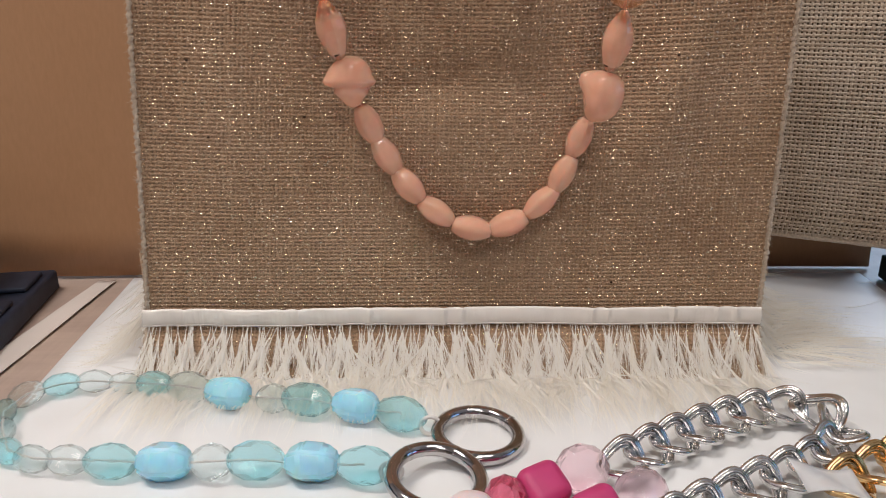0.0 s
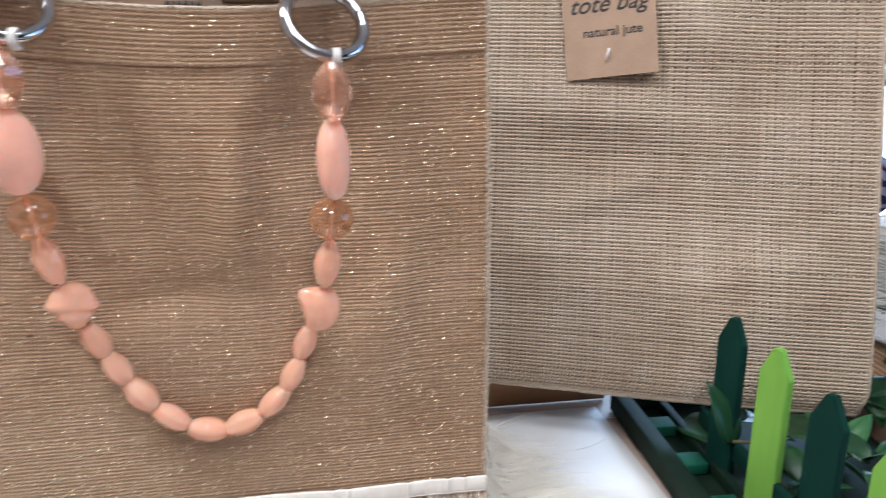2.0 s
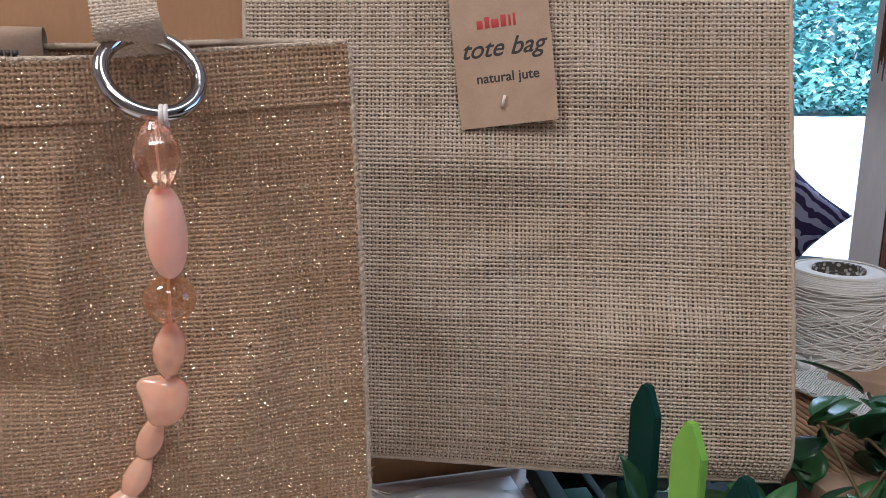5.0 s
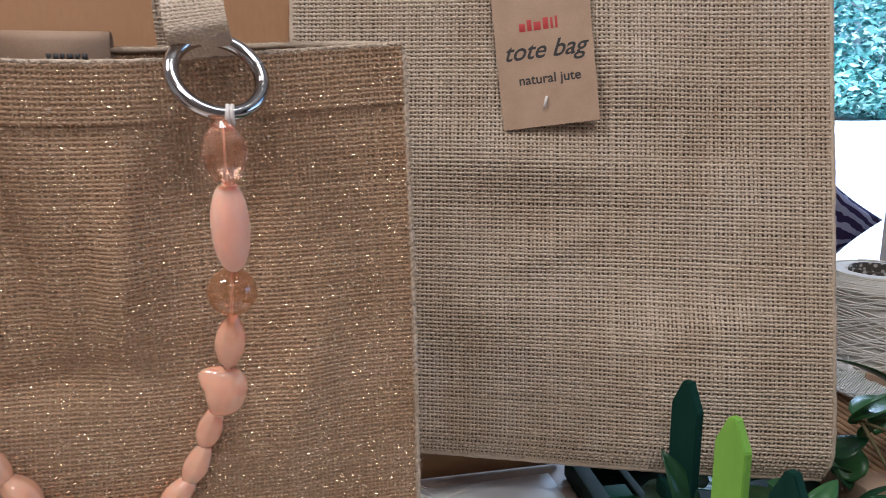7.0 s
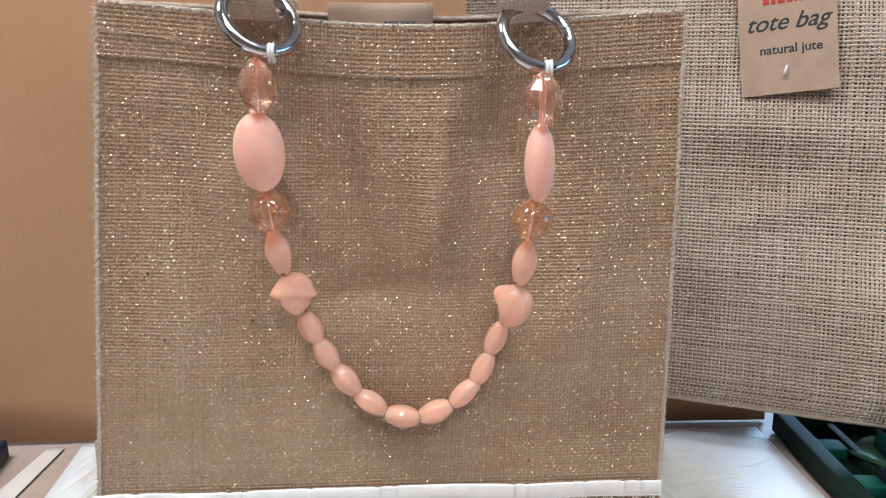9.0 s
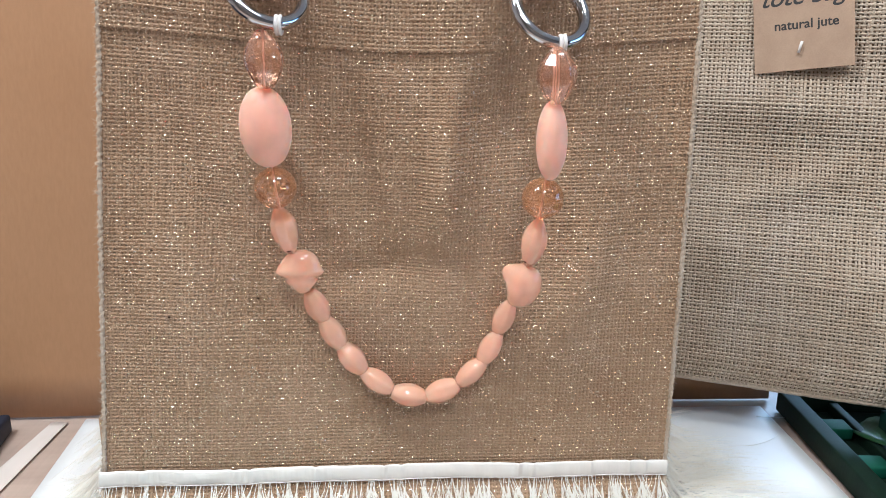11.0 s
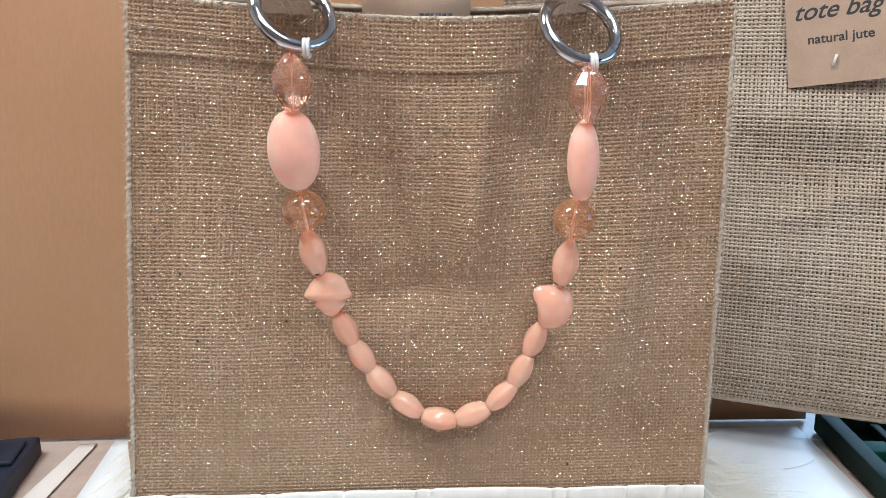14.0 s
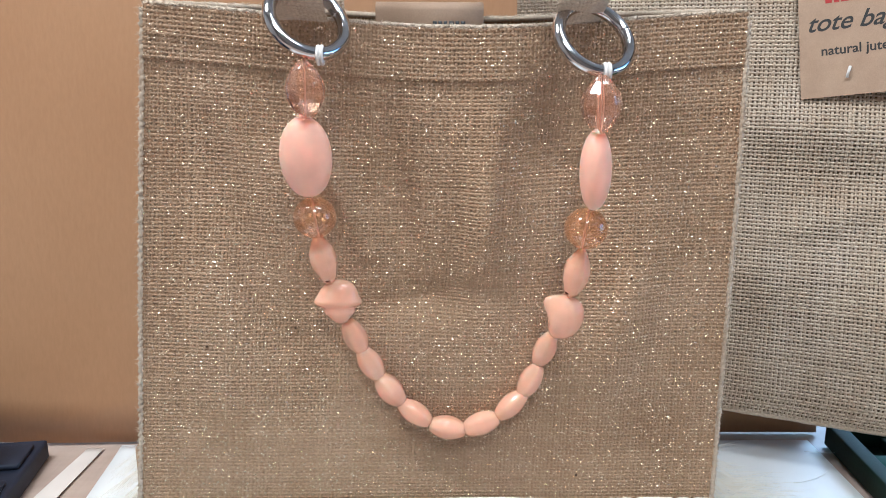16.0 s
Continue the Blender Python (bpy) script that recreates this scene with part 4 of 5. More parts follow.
strap = empty("bead_strap", 0, 0, 0)
mL = clip_ring("clip_ring", strap, -0.0318, 0.3265, 0.2722, 34, 34)
mR = clip_ring("clip_ring", strap, 0.0915, 0.3265, 0.2655, 20, 34)
RUN = [
    # kind, material, x, y, z, half width, half height
    ("drop", "coral_clear", -0.0325, 0.3175, 0.2437, 0.0092, 0.0122),
    ("egg", "coral_frost", -0.0342, 0.3235, 0.2142, 0.0118, 0.0180),
    ("ball", "amber_clear", -0.0322, 0.3300, 0.1861, 0.0100, 0.0096),
    ("drop", "peach", -0.0298, 0.3360, 0.1650, 0.0066, 0.0128),
    ("knot_left", "peach", -0.0236, 0.3400, 0.1428, 0.0092, 0.0104),
    ("oval", "peach", -0.0165, 0.3440, 0.1236, 0.0056, 0.0092),
    ("oval", "peach", -0.0093, 0.3450, 0.1088, 0.0056, 0.0092),
    ("oval", "peach", 0.0003, 0.3450, 0.0948, 0.0062, 0.0092),
    ("oval", "peach", 0.0127, 0.3445, 0.0822, 0.0056, 0.0092),
    ("oval", "peach", 0.0293, 0.3440, 0.0743, 0.0058, 0.0092),
    ("oval", "peach", 0.0466, 0.3440, 0.0763, 0.0058, 0.0092),
    ("oval", "peach", 0.0616, 0.3440, 0.0865, 0.0056, 0.0092),
    ("oval", "peach", 0.0709, 0.3440, 0.0999, 0.0054, 0.0092),
    ("oval", "peach", 0.0775, 0.3430, 0.1167, 0.0054, 0.0092),
    ("knot_right", "peach", 0.0848, 0.3360, 0.1368, 0.0092, 0.0106),
    ("drop", "peach", 0.0893, 0.3310, 0.1594, 0.0066, 0.0128),
    ("ball", "amber_clear", 0.0915, 0.3255, 0.1818, 0.0100, 0.0096),
    ("egg", "coral_frost", 0.0930, 0.3180, 0.2092, 0.0098, 0.0180),
    ("drop", "coral_clear", 0.0926, 0.3120, 0.2379, 0.0090, 0.0122),
]
LABELS = {"coral_clear": "clear coral faceted bead", "coral_frost": "matt frosted coral bead", "amber_clear": "clear amber round bead", "peach": "glossy peach bead"}
for i, (kind, mat_name, x, y, z, w, h) in enumerate(RUN):
    a = Vector(RUN[max(i - 1, 0)][2:5])
    b = Vector(RUN[min(i + 1, len(RUN) - 1)][2:5])
    d = (a - b) if i < 9 else (b - a)
    if kind.startswith("knot"):
        d = Vector((0, -0.05, 1))
    if kind in ("drop", "egg") and i in (0, 1, 17, 18):
        d = Vector((-0.03, -0.12, 1))
    spin = 88 if i == 17 else (5 if i == 1 else (0 if kind.startswith('knot') else 20 * i))
    put_bead("bead", strap, kind, mat_name, (x, y, z), d, w, h, i, LABELS[mat_name], spin)
for m, i in ((mL, 0), (mR, 18)):
    low = min((m @ Vector((0.0168 * math.cos(a), 0.0168 * math.sin(a), 0)) for a in [2 * math.pi * j / 64 for j in range(64)]), key=lambda p: p.z)
    part("cord_loop", tube([low + Vector((0.0 , 0.0036 * math.cos(a), 0.0036 * math.sin(a) - 0.0006)) for a in [2 * math.pi * j / 20 for j in range(20)]], 0.00085, 7, True), M["cord"], strap, "white elastic loop")
    part("cord_loop", tube([low + Vector((0.0016, 0.0036 * math.cos(a), 0.0036 * math.sin(a) - 0.0006)) for a in [2 * math.pi * j / 20 for j in range(20)]], 0.00085, 7, True), M["cord"], strap)
cord_pts = [Vector((-0.0322, 0.3165, 0.2575))] + [Vector(r[2:5]) for r in RUN] + [Vector((0.0926, 0.3165, 0.2515))]
part("elastic_cord", tube(cord_pts, 0.00045, 6), M["coral_cord"], strap)
tagged(strap, "coral and peach bead strap hung from two chrome rings", "bead strap")

# ---- blue bead strap on the table ----
blue = empty("bead_strap", -0.08, 0.28, 0.0)
BLUE = [
    ("facet", "aqua_clear", -0.002, 0.2865, 0.0098, 0.0115),
    ("nugget", "blue_frost", -0.0225, 0.2935, 0.0081, 0.0102),
    ("facet", "aqua_clear", -0.0445, 0.2985, 0.0098, 0.0115),
    ("facet", "ice_clear", -0.0600, 0.3010, 0.0086, 0.0080),
    ("nugget", "blue_frost", -0.0815, 0.3050, 0.0081, 0.0102),
    ("facet", "ice_clear", -0.1010, 0.3100, 0.0096, 0.0105),
    ("facet", "aqua_clear", -0.1185, 0.3150, 0.0080, 0.0092),
    ("facet", "ice_clear", -0.1340, 0.3180, 0.0066, 0.0080),
    ("facet", "ice_clear", -0.1490, 0.3195, 0.0070, 0.0084),
    ("facet", "aqua_clear", -0.1635, 0.3170, 0.0068, 0.0082),
    ("facet", "ice_clear", -0.1750, 0.3075, 0.0072, 0.0084),
    ("facet", "aqua_clear", -0.1775, 0.2930, 0.0066, 0.0080),
    ("facet", "ice_clear", -0.1700, 0.2790, 0.0066, 0.0080),
    ("facet", "aqua_clear", -0.1590, 0.2640, 0.0066, 0.0078),
    ("facet", "ice_clear", -0.1460, 0.2580, 0.0072, 0.0080),
    ("facet", "ice_clear", -0.1310, 0.2565, 0.0078, 0.0086),
    ("facet", "aqua_clear", -0.1130, 0.2540, 0.0092, 0.0106),
    ("nugget", "blue_frost", -0.0915, 0.2530, 0.0081, 0.0102),
    ("facet", "ice_clear", -0.0735, 0.2535, 0.0092, 0.0082),
    ("facet", "aqua_clear", -0.0560, 0.2535, 0.0100, 0.0112),
    ("nugget", "blue_frost", -0.0340, 0.2525, 0.0081, 0.0102),
    ("facet", "aqua_clear", -0.0135, 0.2505, 0.0096, 0.0112),
]
BL = {"aqua_clear": "clear aqua faceted bead", "ice_clear": "clear pale faceted bead", "blue_frost": "milky blue nugget bead"}
for i, (kind, mat_name, x, y, w, h) in enumerate(BLUE):
    a = Vector(BLUE[max(i - 1, 0)][2:4] + (0,))
    b = Vector(BLUE[min(i + 1, len(BLUE) - 1)][2:4] + (0,))
    w = w * (0.80 if kind == "facet" else 0.97)
    put_bead("bead", blue, kind, mat_name, (x + 0.08, y - 0.28, w * 0.96 + 0.0022), b - a, w, h, i, BL[mat_name], 17 * i)
part("elastic_cord", tube([(r[2] + 0.08, r[3] - 0.28, r[4] * 0.80 + 0.0022) for r in BLUE], 0.0004, 6), M["cord"], blue)
clip_ring("clip_ring", blue, 0, 0, 0, 0, 0, lie=pose(0.0305 + 0.08, 0.2765 - 0.28, 0.0062, 2, 3, 20))
clip_ring("clip_ring", blue, 0, 0, 0, 0, 0, lie=pose(0.0140 + 0.08, 0.2430 - 0.28, 0.0095, 8, 2, 50))
for cx, cy in ((0.0105, 0.2815), (-0.0035, 0.2500)):
    part("cord_loop", tube([(cx + 0.08 + 0.0042 * math.cos(a), cy - 0.28, 0.0072 + 0.0042 * math.sin(a)) for a in [2 * math.pi * j / 18 for j in range(18)]], 0.0009, 7, True), M["cord"], blue, "white elastic loop")
tagged(blue, "blue bead strap with two chrome rings lying in a loop", "bead strap")


# ---- chains ----
def chain_link(parent, material, at, heading, roll, a=0.0094, b=0.0074, wire=0.0012):
    """A heavy curb link of three ridged wires, twisted so that it lies flat."""
    m = Matrix.Translation(at) @ pose(0, 0, 0, 0, 0, heading) @ pose(0, 0, 0, roll, 0, 0)
    bm = bmesh.new()
    for o in (-1, 0, 1):
        pts = []
        for i in range(30):
            t = 2 * math.pi * i / 30
            c, s = math.cos(t), math.sin(t)
            k2 = 1.0 + 0.12 * o
            sq = (abs(c) ** 4 + abs(s) ** 4) ** -0.12
            pts.append(m @ Vector((a * k2 * c * sq, b * k2 * s * sq, 0.0030 * math.sin(2 * t) + (0.6 * wire if o == 0 else -0.3 * wire) + o * wire * 1.0)))
        tube(pts, wire, 7, True, bm=bm)
    return part("link", bm, M[material], parent)


def chain(name, material, label, pts, ox, oy):
    top = empty(name, ox, oy, 0.0)
    # links at even steps along the line
    line = [Vector(p) for p in pts]
    run = [0.0]
    for a, b in zip(line, line[1:]):
        run.append(run[-1] + (b - a).length)
    n = round(run[-1] / 0.0150)
    pts = []
    for i in range(n + 1):
        d = run[-1] * i / n
        j = max(q for q in range(len(run) - 1) if run[q] <= d + 1e-9)
        pts.append(tuple(line[j].lerp(line[j + 1], (d - run[j]) / (run[j + 1] - run[j]))))
    for i, (x, y, z) in enumerate(pts):
        a = Vector(pts[max(i - 1, 0)])
        b = Vector(pts[min(i + 1, len(pts) - 1)])
        d = b - a
        chain_link(top, material, (0.085 + (x - 0.085) * 0.955 - ox + 0.001, y - oy - 0.003, z + 0.0012), math.degrees(math.atan2(d.y, d.x)) + (14 if d.x > 0 else 14), 22 if d.x > 0 else -22)
    return tagged(top, label, "chain")


chain("chain_strap", "silver", "chunky silver curb chain lying doubled on paper",
      [(0.0850, 0.2560, 0.0074), (0.1005, 0.2660, 0.0074), (0.1175, 0.2760, 0.0074), (0.1345, 0.2845, 0.0074), (0.1510, 0.2915, 0.0074), (0.1670, 0.2960, 0.0074),
       (0.1800, 0.2870, 0.0100), (0.1795, 0.2705, 0.0098), (0.1670, 0.2590, 0.0074), (0.1530, 0.2510, 0.0074), (0.1380, 0.2440, 0.0074), (0.1235, 0.2365, 0.0074), (0.1090, 0.2290, 0.0074), (0.0945, 0.2210, 0.0074)], 0.13, 0.26)
chain("chain_strap", "gold", "chunky gold curb chain lying on paper", [(0.1690, 0.2440, 0.0074), (0.1840, 0.2520, 0.0074), (0.1990, 0.2600, 0.0074), (0.2150, 0.2640, 0.0074)], 0.19, 0.255)

pink = empty("bead_strap", 0.06, 0.24, 0.0)
PINK = [
    ("facet", "pink_clear", 0.0680, 0.2440, 0.0100, 0.0102), ("cube", "magenta", 0.0520, 0.2345, 0.0082, 0.0086), ("facet", "rose_clear", 0.0390, 0.2290, 0.0088, 0.0074),
    ("oval", "milk", 0.0255, 0.2215, 0.0080, 0.0090), ("facet", "pink_clear", 0.0865, 0.2300, 0.0098, 0.0098), ("cube", "magenta", 0.0690, 0.2215, 0.0082, 0.0086),
]
PL = {"pink_clear": "clear pale pink faceted bead", "magenta": "matt magenta cube bead", "rose_clear": "clear rose faceted bead", "milk": "milky white bead"}
for i, (kind, mat_name, x, y, w, h) in enumerate(PINK):
    put_bead("bead", pink, kind, mat_name, (x - 0.06, y - 0.24, w * 0.98 + 0.0022), (0.87, 0.5, 0.05), w, h, i, PL[mat_name], 25 * i)
tagged(pink, "pink and magenta bead strap lying on paper", "bead strap")

film_tag = part("plastic_tag", sheet(lambda s, h: (0.142 + 0.022 * s, 0.2250 + 0.018 * h - 0.004 * s, 0.0165 + 0.002 * math.sin(4 * s + 2 * h)), 10, 8, 0.0003), M["clear_film"])
tagged(film_tag, "small clear plastic tag lying over the silver chain", "plastic tag")

bm = bmesh.new()
rng = random.Random(12)
for q in range(10):
    x0, y0, a0 = rng.uniform(0.185, 0.275), rng.uniform(0.34, 0.455), rng.uniform(-0.7, 0.5)
    n = rng.uniform(0.012, 0.045)
    tube([(x0 + n * t * math.cos(a0 + 0.5 * t), y0 + n * t * math.sin(a0 + 0.5 * t), 0.0027 + 0.0008 * math.sin(3 * t)) for t in [i / 6 for i in range(7)]], [0.0002, 0.0002, 0.00018, 0.00016, 0.00014, 0.00012, 0.00006], 4, bm=bm)
ob = part("feather_wisp", bm, M["feather"])
tagged(ob, "loose cream feather wisps scattered on the paper", "feather wisps", kind="stuff")

# ---- hanging jute tote ----
TX = Vector((0.92847669, -0.37139068, 0.0))
TU = Vector((0.04112484, 0.1028121, 0.9938503))
TN = TX.cross(TU)
tm = Matrix((( TX.x, -TN.x, TU.x, 0.28), (TX.y, -TN.y, TU.y, 0.425), (TX.z, -TN.z, TU.z, 0.17), (0, 0, 0, 1)))
tote = new("tote_bag")
tote.empty_display_size = 0.02
tote.matrix_basis = tm


def tote_front(s, h):
    v = -0.1305 + h * 0.325
    ul = -0.172 + 0.003 * h
    ur = 0.1505 - 0.020 * h + 0.004 * np.exp(-((h) / 0.03) ** 2) * -1
    u = ul + (ur - ul) * s
    y = 0.0025 * np.sin(9 * u + 6 * v) + 0.0020 * np.sin(23 * u - 17 * v + 1.0) + 0.0015 * g(u, v, 0.03, 0.03, 0.05, 0.04)
    y = y - 0.002 * g(u, v, 0.09, -0.05, 0.03, 0.05) + 0.012 * (np.clip((h - 0.0), 0, 0.06) / 0.06 - 1) ** 2 * 0.4
    y = y - 0.0048 * g(u, v + 0.12 * (u + 0.02), -0.025, 0.050, 0.06, 0.016) + 0.0012 * g(u, v, -0.06, 0.022, 0.06, 0.016) + 0.0014 * g(u, v, -0.015, 0.015, 0.07, 0.02) - 0.002 * g(u, v, 0.07, 0.035, 0.05, 0.02)
    y = y + 0.0035 * g(u, v, 0.05, -0.02, 0.06, 0.02) - 0.0035 * g(u, v, -0.06, -0.04, 0.05, 0.02) - 0.003 * g(u, v, 0.06, -0.075, 0.05, 0.018) - 0.003 * g(u, v, 0.035, 0.10, 0.02, 0.03)
    y = y + 0.0011 * np.tanh((u - 0.062 - 0.03 * v) / 0.006) * np.exp(-((v - 0.04) / 0.09) ** 2)
    y = y - 0.0030 * crease(u, v, -0.02, 0.155, 0.055, 0.075, 0.012) + 0.0025 * crease(u, v, 0.075, 0.13, 0.115, 0.01, 0.012)
    y = y - 0.0028 * crease(u, v, -0.05, -0.015, 0.02, 0.012, 0.009) - 0.0026 * crease(u, v, 0.02, -0.055, 0.11, -0.04, 0.010)
    v = v - 0.003 * s
    return np.stack([u, y, v], -1)


woven("front_panel", tote_front, 130, 138, 0.00080, 0.00060, M["jute"], tote, "plain undyed jute weave", 31)
# Added sheet behind the threads; its brown stands for shade in the gaps.
part("lining", sheet(lambda s, h: tote_front(np.float64(s), np.float64(h)) + np.array((0, 0.0012, 0)), 60, 60), M["weave_gap_shade"], tote)
part("back_panel", sheet(lambda s, h: tote_front(np.float64(s), np.float64(h)) + np.array((0, 0.012, -0.001)), 40, 40, 0.0012), M["jute"], tote)
rng = random.Random(9)
for s in (0.0, 1.0):
    pts = [tote_front(np.float64(s), np.float64(i / 99)) + np.array(((0.0006 + 0.0005 * rng.random()) * (1 if s else -1), 0.0012, 0)) for i in range(100)]
    part("edge_seam", tube(pts, [0.0016 + 0.0004 * rng.random() for _ in pts], 7), M["jute"], tote, "bound side seam")
part("bottom_seam", tube([tote_front(np.float64(i / 99), np.float64(0)) + np.array((0, 0.0012, -0.0006)) for i in range(100)], [0.0017 + 0.0004 * rng.random() for _ in range(100)], 7), M["jute"], tote)
tagged(tote, "plain natural jute tote bag hanging against the cardboard panel", "tote bag")

# the tag stapled on it
label_tag = new("hang_tag")
label_tag.empty_display_size = 0.02
label_tag.matrix_basis = tm @ Matrix.Translation((-0.0190, -0.0052, 0.105)) @ pose(0, 0, 0, 0, -6.8, 0)
part("card", new_box(-0.02725, 0.02725, -0.0014, -0.0009, -0.0362, 0.0488), M["kraft_paper"], label_tag, smooth=False)


def text_part(name, body, size, x, z, shear, material, bold=0.0):
    c = bpy.data.curves.new(name, "FONT")
    c.body, c.size, c.shear, c.extrude, c.offset = body, size, shear, 0.00003, bold
    c.align_x = "CENTER"
    tmp = bpy.data.objects.new(name, c)
    scene.collection.objects.link(tmp)
    me = bpy.data.meshes.new_from_object(tmp.evaluated_get(bpy.context.evaluated_depsgraph_get()))
    bpy.data.objects.remove(tmp)
    me.transform(pose(x, -0.00147, z, 90, 0, 0))
    me.materials.clear()
    return link_mesh(name, me, material, label_tag, smooth=False)


text_part("printed_name", "tote bag", 0.0138, -0.0005, 0.0022, 0.4, M["print_dark"], 0.00016)
text_part("printed_line", "natural jute", 0.0076, 0.0015, -0.0120, 0.0, M["print_dark"], 0.00014)
for i, (x0, w, z1) in enumerate(((-0.0130, 0.0034, 0.0045), (-0.0085, 0.0026, 0.0062), (-0.0048, 0.0040, 0.0046), (0.0004, 0.0030, 0.0064), (0.0046, 0.0014, 0.0060), (0.0072, 0.0014, 0.0066))):
    part("logo_bar", new_box(x0, x0 + w, -0.00152, -0.00142, 0.0175, 0.0175 + z1, m=pose(0, 0, 0, 0, 0, 0), bevel=0.00003), M["print_red"], label_tag)
part("plastic_pin", tube([(-0.0030, -0.0026, -0.0262), (-0.0022, -0.0030, -0.0230), (-0.0010, -0.0026, -0.0198)], 0.0008, 8), M["cord"], label_tag, "white plastic pin")
tagged(label_tag, "kraft paper tag with dark print pinned to the tote", "hang tag")

# ---- picket planter ----
planter = empty("picket_planter", 0.294, 0.462, 0.0, 0, 0, 0)


def P(x, y):
    return x - 0.294, y - 0.462


ang = 4.6
rail_m = pose(0, 0, 0, 0, 0, -ang)
part("side_board", new_box(0.0, 0.0115, -0.36, 0.0, 0.0012, 0.0165, m=rail_m, bevel=0.0012), M["green_black"], planter)
part("end_board", new_box(0.0125, 0.16, -0.010, 0.0, 0.0012, 0.0160, m=rail_m, bevel=0.0012), M["green_black"], planter)
part("inner_board", new_box(0.031, 0.037, -0.36, -0.0115, 0.0012, 0.0130, m=rail_m, bevel=0.001), M["green_black"], planter)
part("base", new_box(0.0125, 0.16, -0.36, -0.0105, 0.0012, 0.0050, m=rail_m), M["green_black"], planter)
for i in range(7):
    y0 = -0.036 - 0.0465 * i
    part("block", new_box(0.0128, 0.0290, y0 - 0.0150, y0, 0.0052, 0.0128, m=rail_m, bevel=0.001), M["green_teal"], planter)


def picket(x, y, top, w, material, yaw, lean):
    bm = bmesh.new()
    t = 0.0052
    out = [(-w / 2, 0), (w / 2, 0), (w / 2, top - w * 0.80), (w * 0.12, top), (-w * 0.12, top), (-w / 2, top - w * 0.80)]
    a = [bm.verts.new((u, -t / 2, v)) for u, v in out]
    b = [bm.verts.new((u, t / 2, v)) for u, v in out]
    bm.faces.new(a)
    bm.faces.new(b[::-1])
    for i in range(6):
        bm.faces.new((a[i], b[i], b[(i + 1) % 6], a[(i + 1) % 6]))
    bmesh.ops.bevel(bm, geom=list(bm.edges), offset=0.0005, segments=2, affect="EDGES")
    bm.transform(Matrix.Translation((*P(x, y), 0.005)) @ pose(0, 0, 0, 0, lean, 0) @ pose(0, 0, 0, 0, 0, yaw))
    return part("picket", bm, M[material], planter, smooth=False)


for i, mt in enumerate(("green_dark", "green_lime", "green_dark", "green_lime", "green_dark")):
    picket(0.3215 - 0.0015 * i, 0.362 - 0.0435 * i, (0.1015, 0.1005, 0.0955, 0.0935, 0.095)[i], 0.0185, mt, -75, 0)
part("cross_rail", new_box(0.038, 0.042, -0.34, -0.06, 0.020, 0.032, m=rail_m, bevel=0.001), M["green_dark"], planter)
tagged(planter, "green wooden picket planter with dark and lime slats", "planter")


# leaves and stems
def leaf_shape(length, width, fold, curl):
    bm = bmesh.new()
    n = 9
    rows = []
    for i in range(n + 1):
        t = i / n
        w = width * math.sin(math.pi * min(1, t ** 0.8)) ** 0.75 * (1 - 0.25 * t)
        z = -curl * t * t * length
        rows.append([bm.verts.new((s * w / 2, t * length, z + fold * abs(s) * w * 0.5)) for s in (-1, -0.5, 0, 0.5, 1)])
    for a, b in zip(rows, rows[1:]):
        for q in range(4):
            bm.faces.new((a[q], a[q + 1], b[q + 1], b[q]))
    bmesh.ops.remove_doubles(bm, verts=bm.verts, dist=1e-6)
    bmesh.ops.solidify(bm, geom=list(bm.faces), thickness=0.0004)
    return bm


def plant(name, x, y, label, leaves, stems):
    top = empty(name, x, y, 0.005)
    for pts in stems:
        part("stem", tube([Vector(p) - Vector((x, y, 0.005)) for p in pts], 0.0011, 6), M["stem"], top)
    shapes = []
    for k2, (ln, wd, fo, cu) in enumerate(((0.034, 0.027, 0.25, 0.25), (0.042, 0.019, 0.35, 0.3), (0.028, 0.023, 0.2, 0.4))):
        me = bpy.data.meshes.new("leaf")
        bm = leaf_shape(ln, wd, fo, cu)
        bmesh.ops.recalc_face_normals(bm, faces=bm.faces)
        bm.to_mesh(me)
        bm.free()
        me.materials.append(M["leaf"])
        me.polygons.foreach_set("use_smooth", np.ones(len(me.polygons), dtype=bool))
        shapes.append(me)
    for lx, ly, lz, rx, ry, rz, sc, kind in leaves:
        ob = new("leaf", shapes[kind])
        ob.parent = top
        ob.matrix_basis = pose(lx - x, ly - y, lz - 0.005, rx, ry, rz) @ Matrix.Scale(sc, 4)
    return tagged(top, label, "plant")


rng = random.Random(41)
fol = [
    (0.447, 0.378, 0.060, 70, 10, 200, 0.95, 0), (0.440, 0.372, 0.066, 15, 0, -70, 1.25, 1), (0.508, 0.405, 0.062, 40, 15, 60, 1.1, 1),
    (0.463, 0.360, 0.058, 65, -10, 170, 1.0, 0), (0.478, 0.378, 0.050, 55, 20, 220, 1.05, 0), (0.492, 0.370, 0.062, 30, 0, -40, 1.0, 2),
    (0.430, 0.374, 0.048, 60, 0, 190, 0.8, 2), (0.505, 0.385, 0.052, 50, -20, 140, 1.05, 0), (0.520, 0.380, 0.060, 35, 0, 250, 1.0, 1),
]
for i in range(150):
    fol.append((rng.uniform(0.40, 0.56), rng.uniform(0.27, 0.39), rng.uniform(0.008, 0.048), rng.uniform(-10, 70), rng.uniform(-30, 30), rng.uniform(0, 360), rng.uniform(0.7, 1.1), rng.randrange(3)))
fol = [q for q in fol if q[1] < 0.375 - 0.4 * (q[0] - 0.28) or q[0] > 0.435]
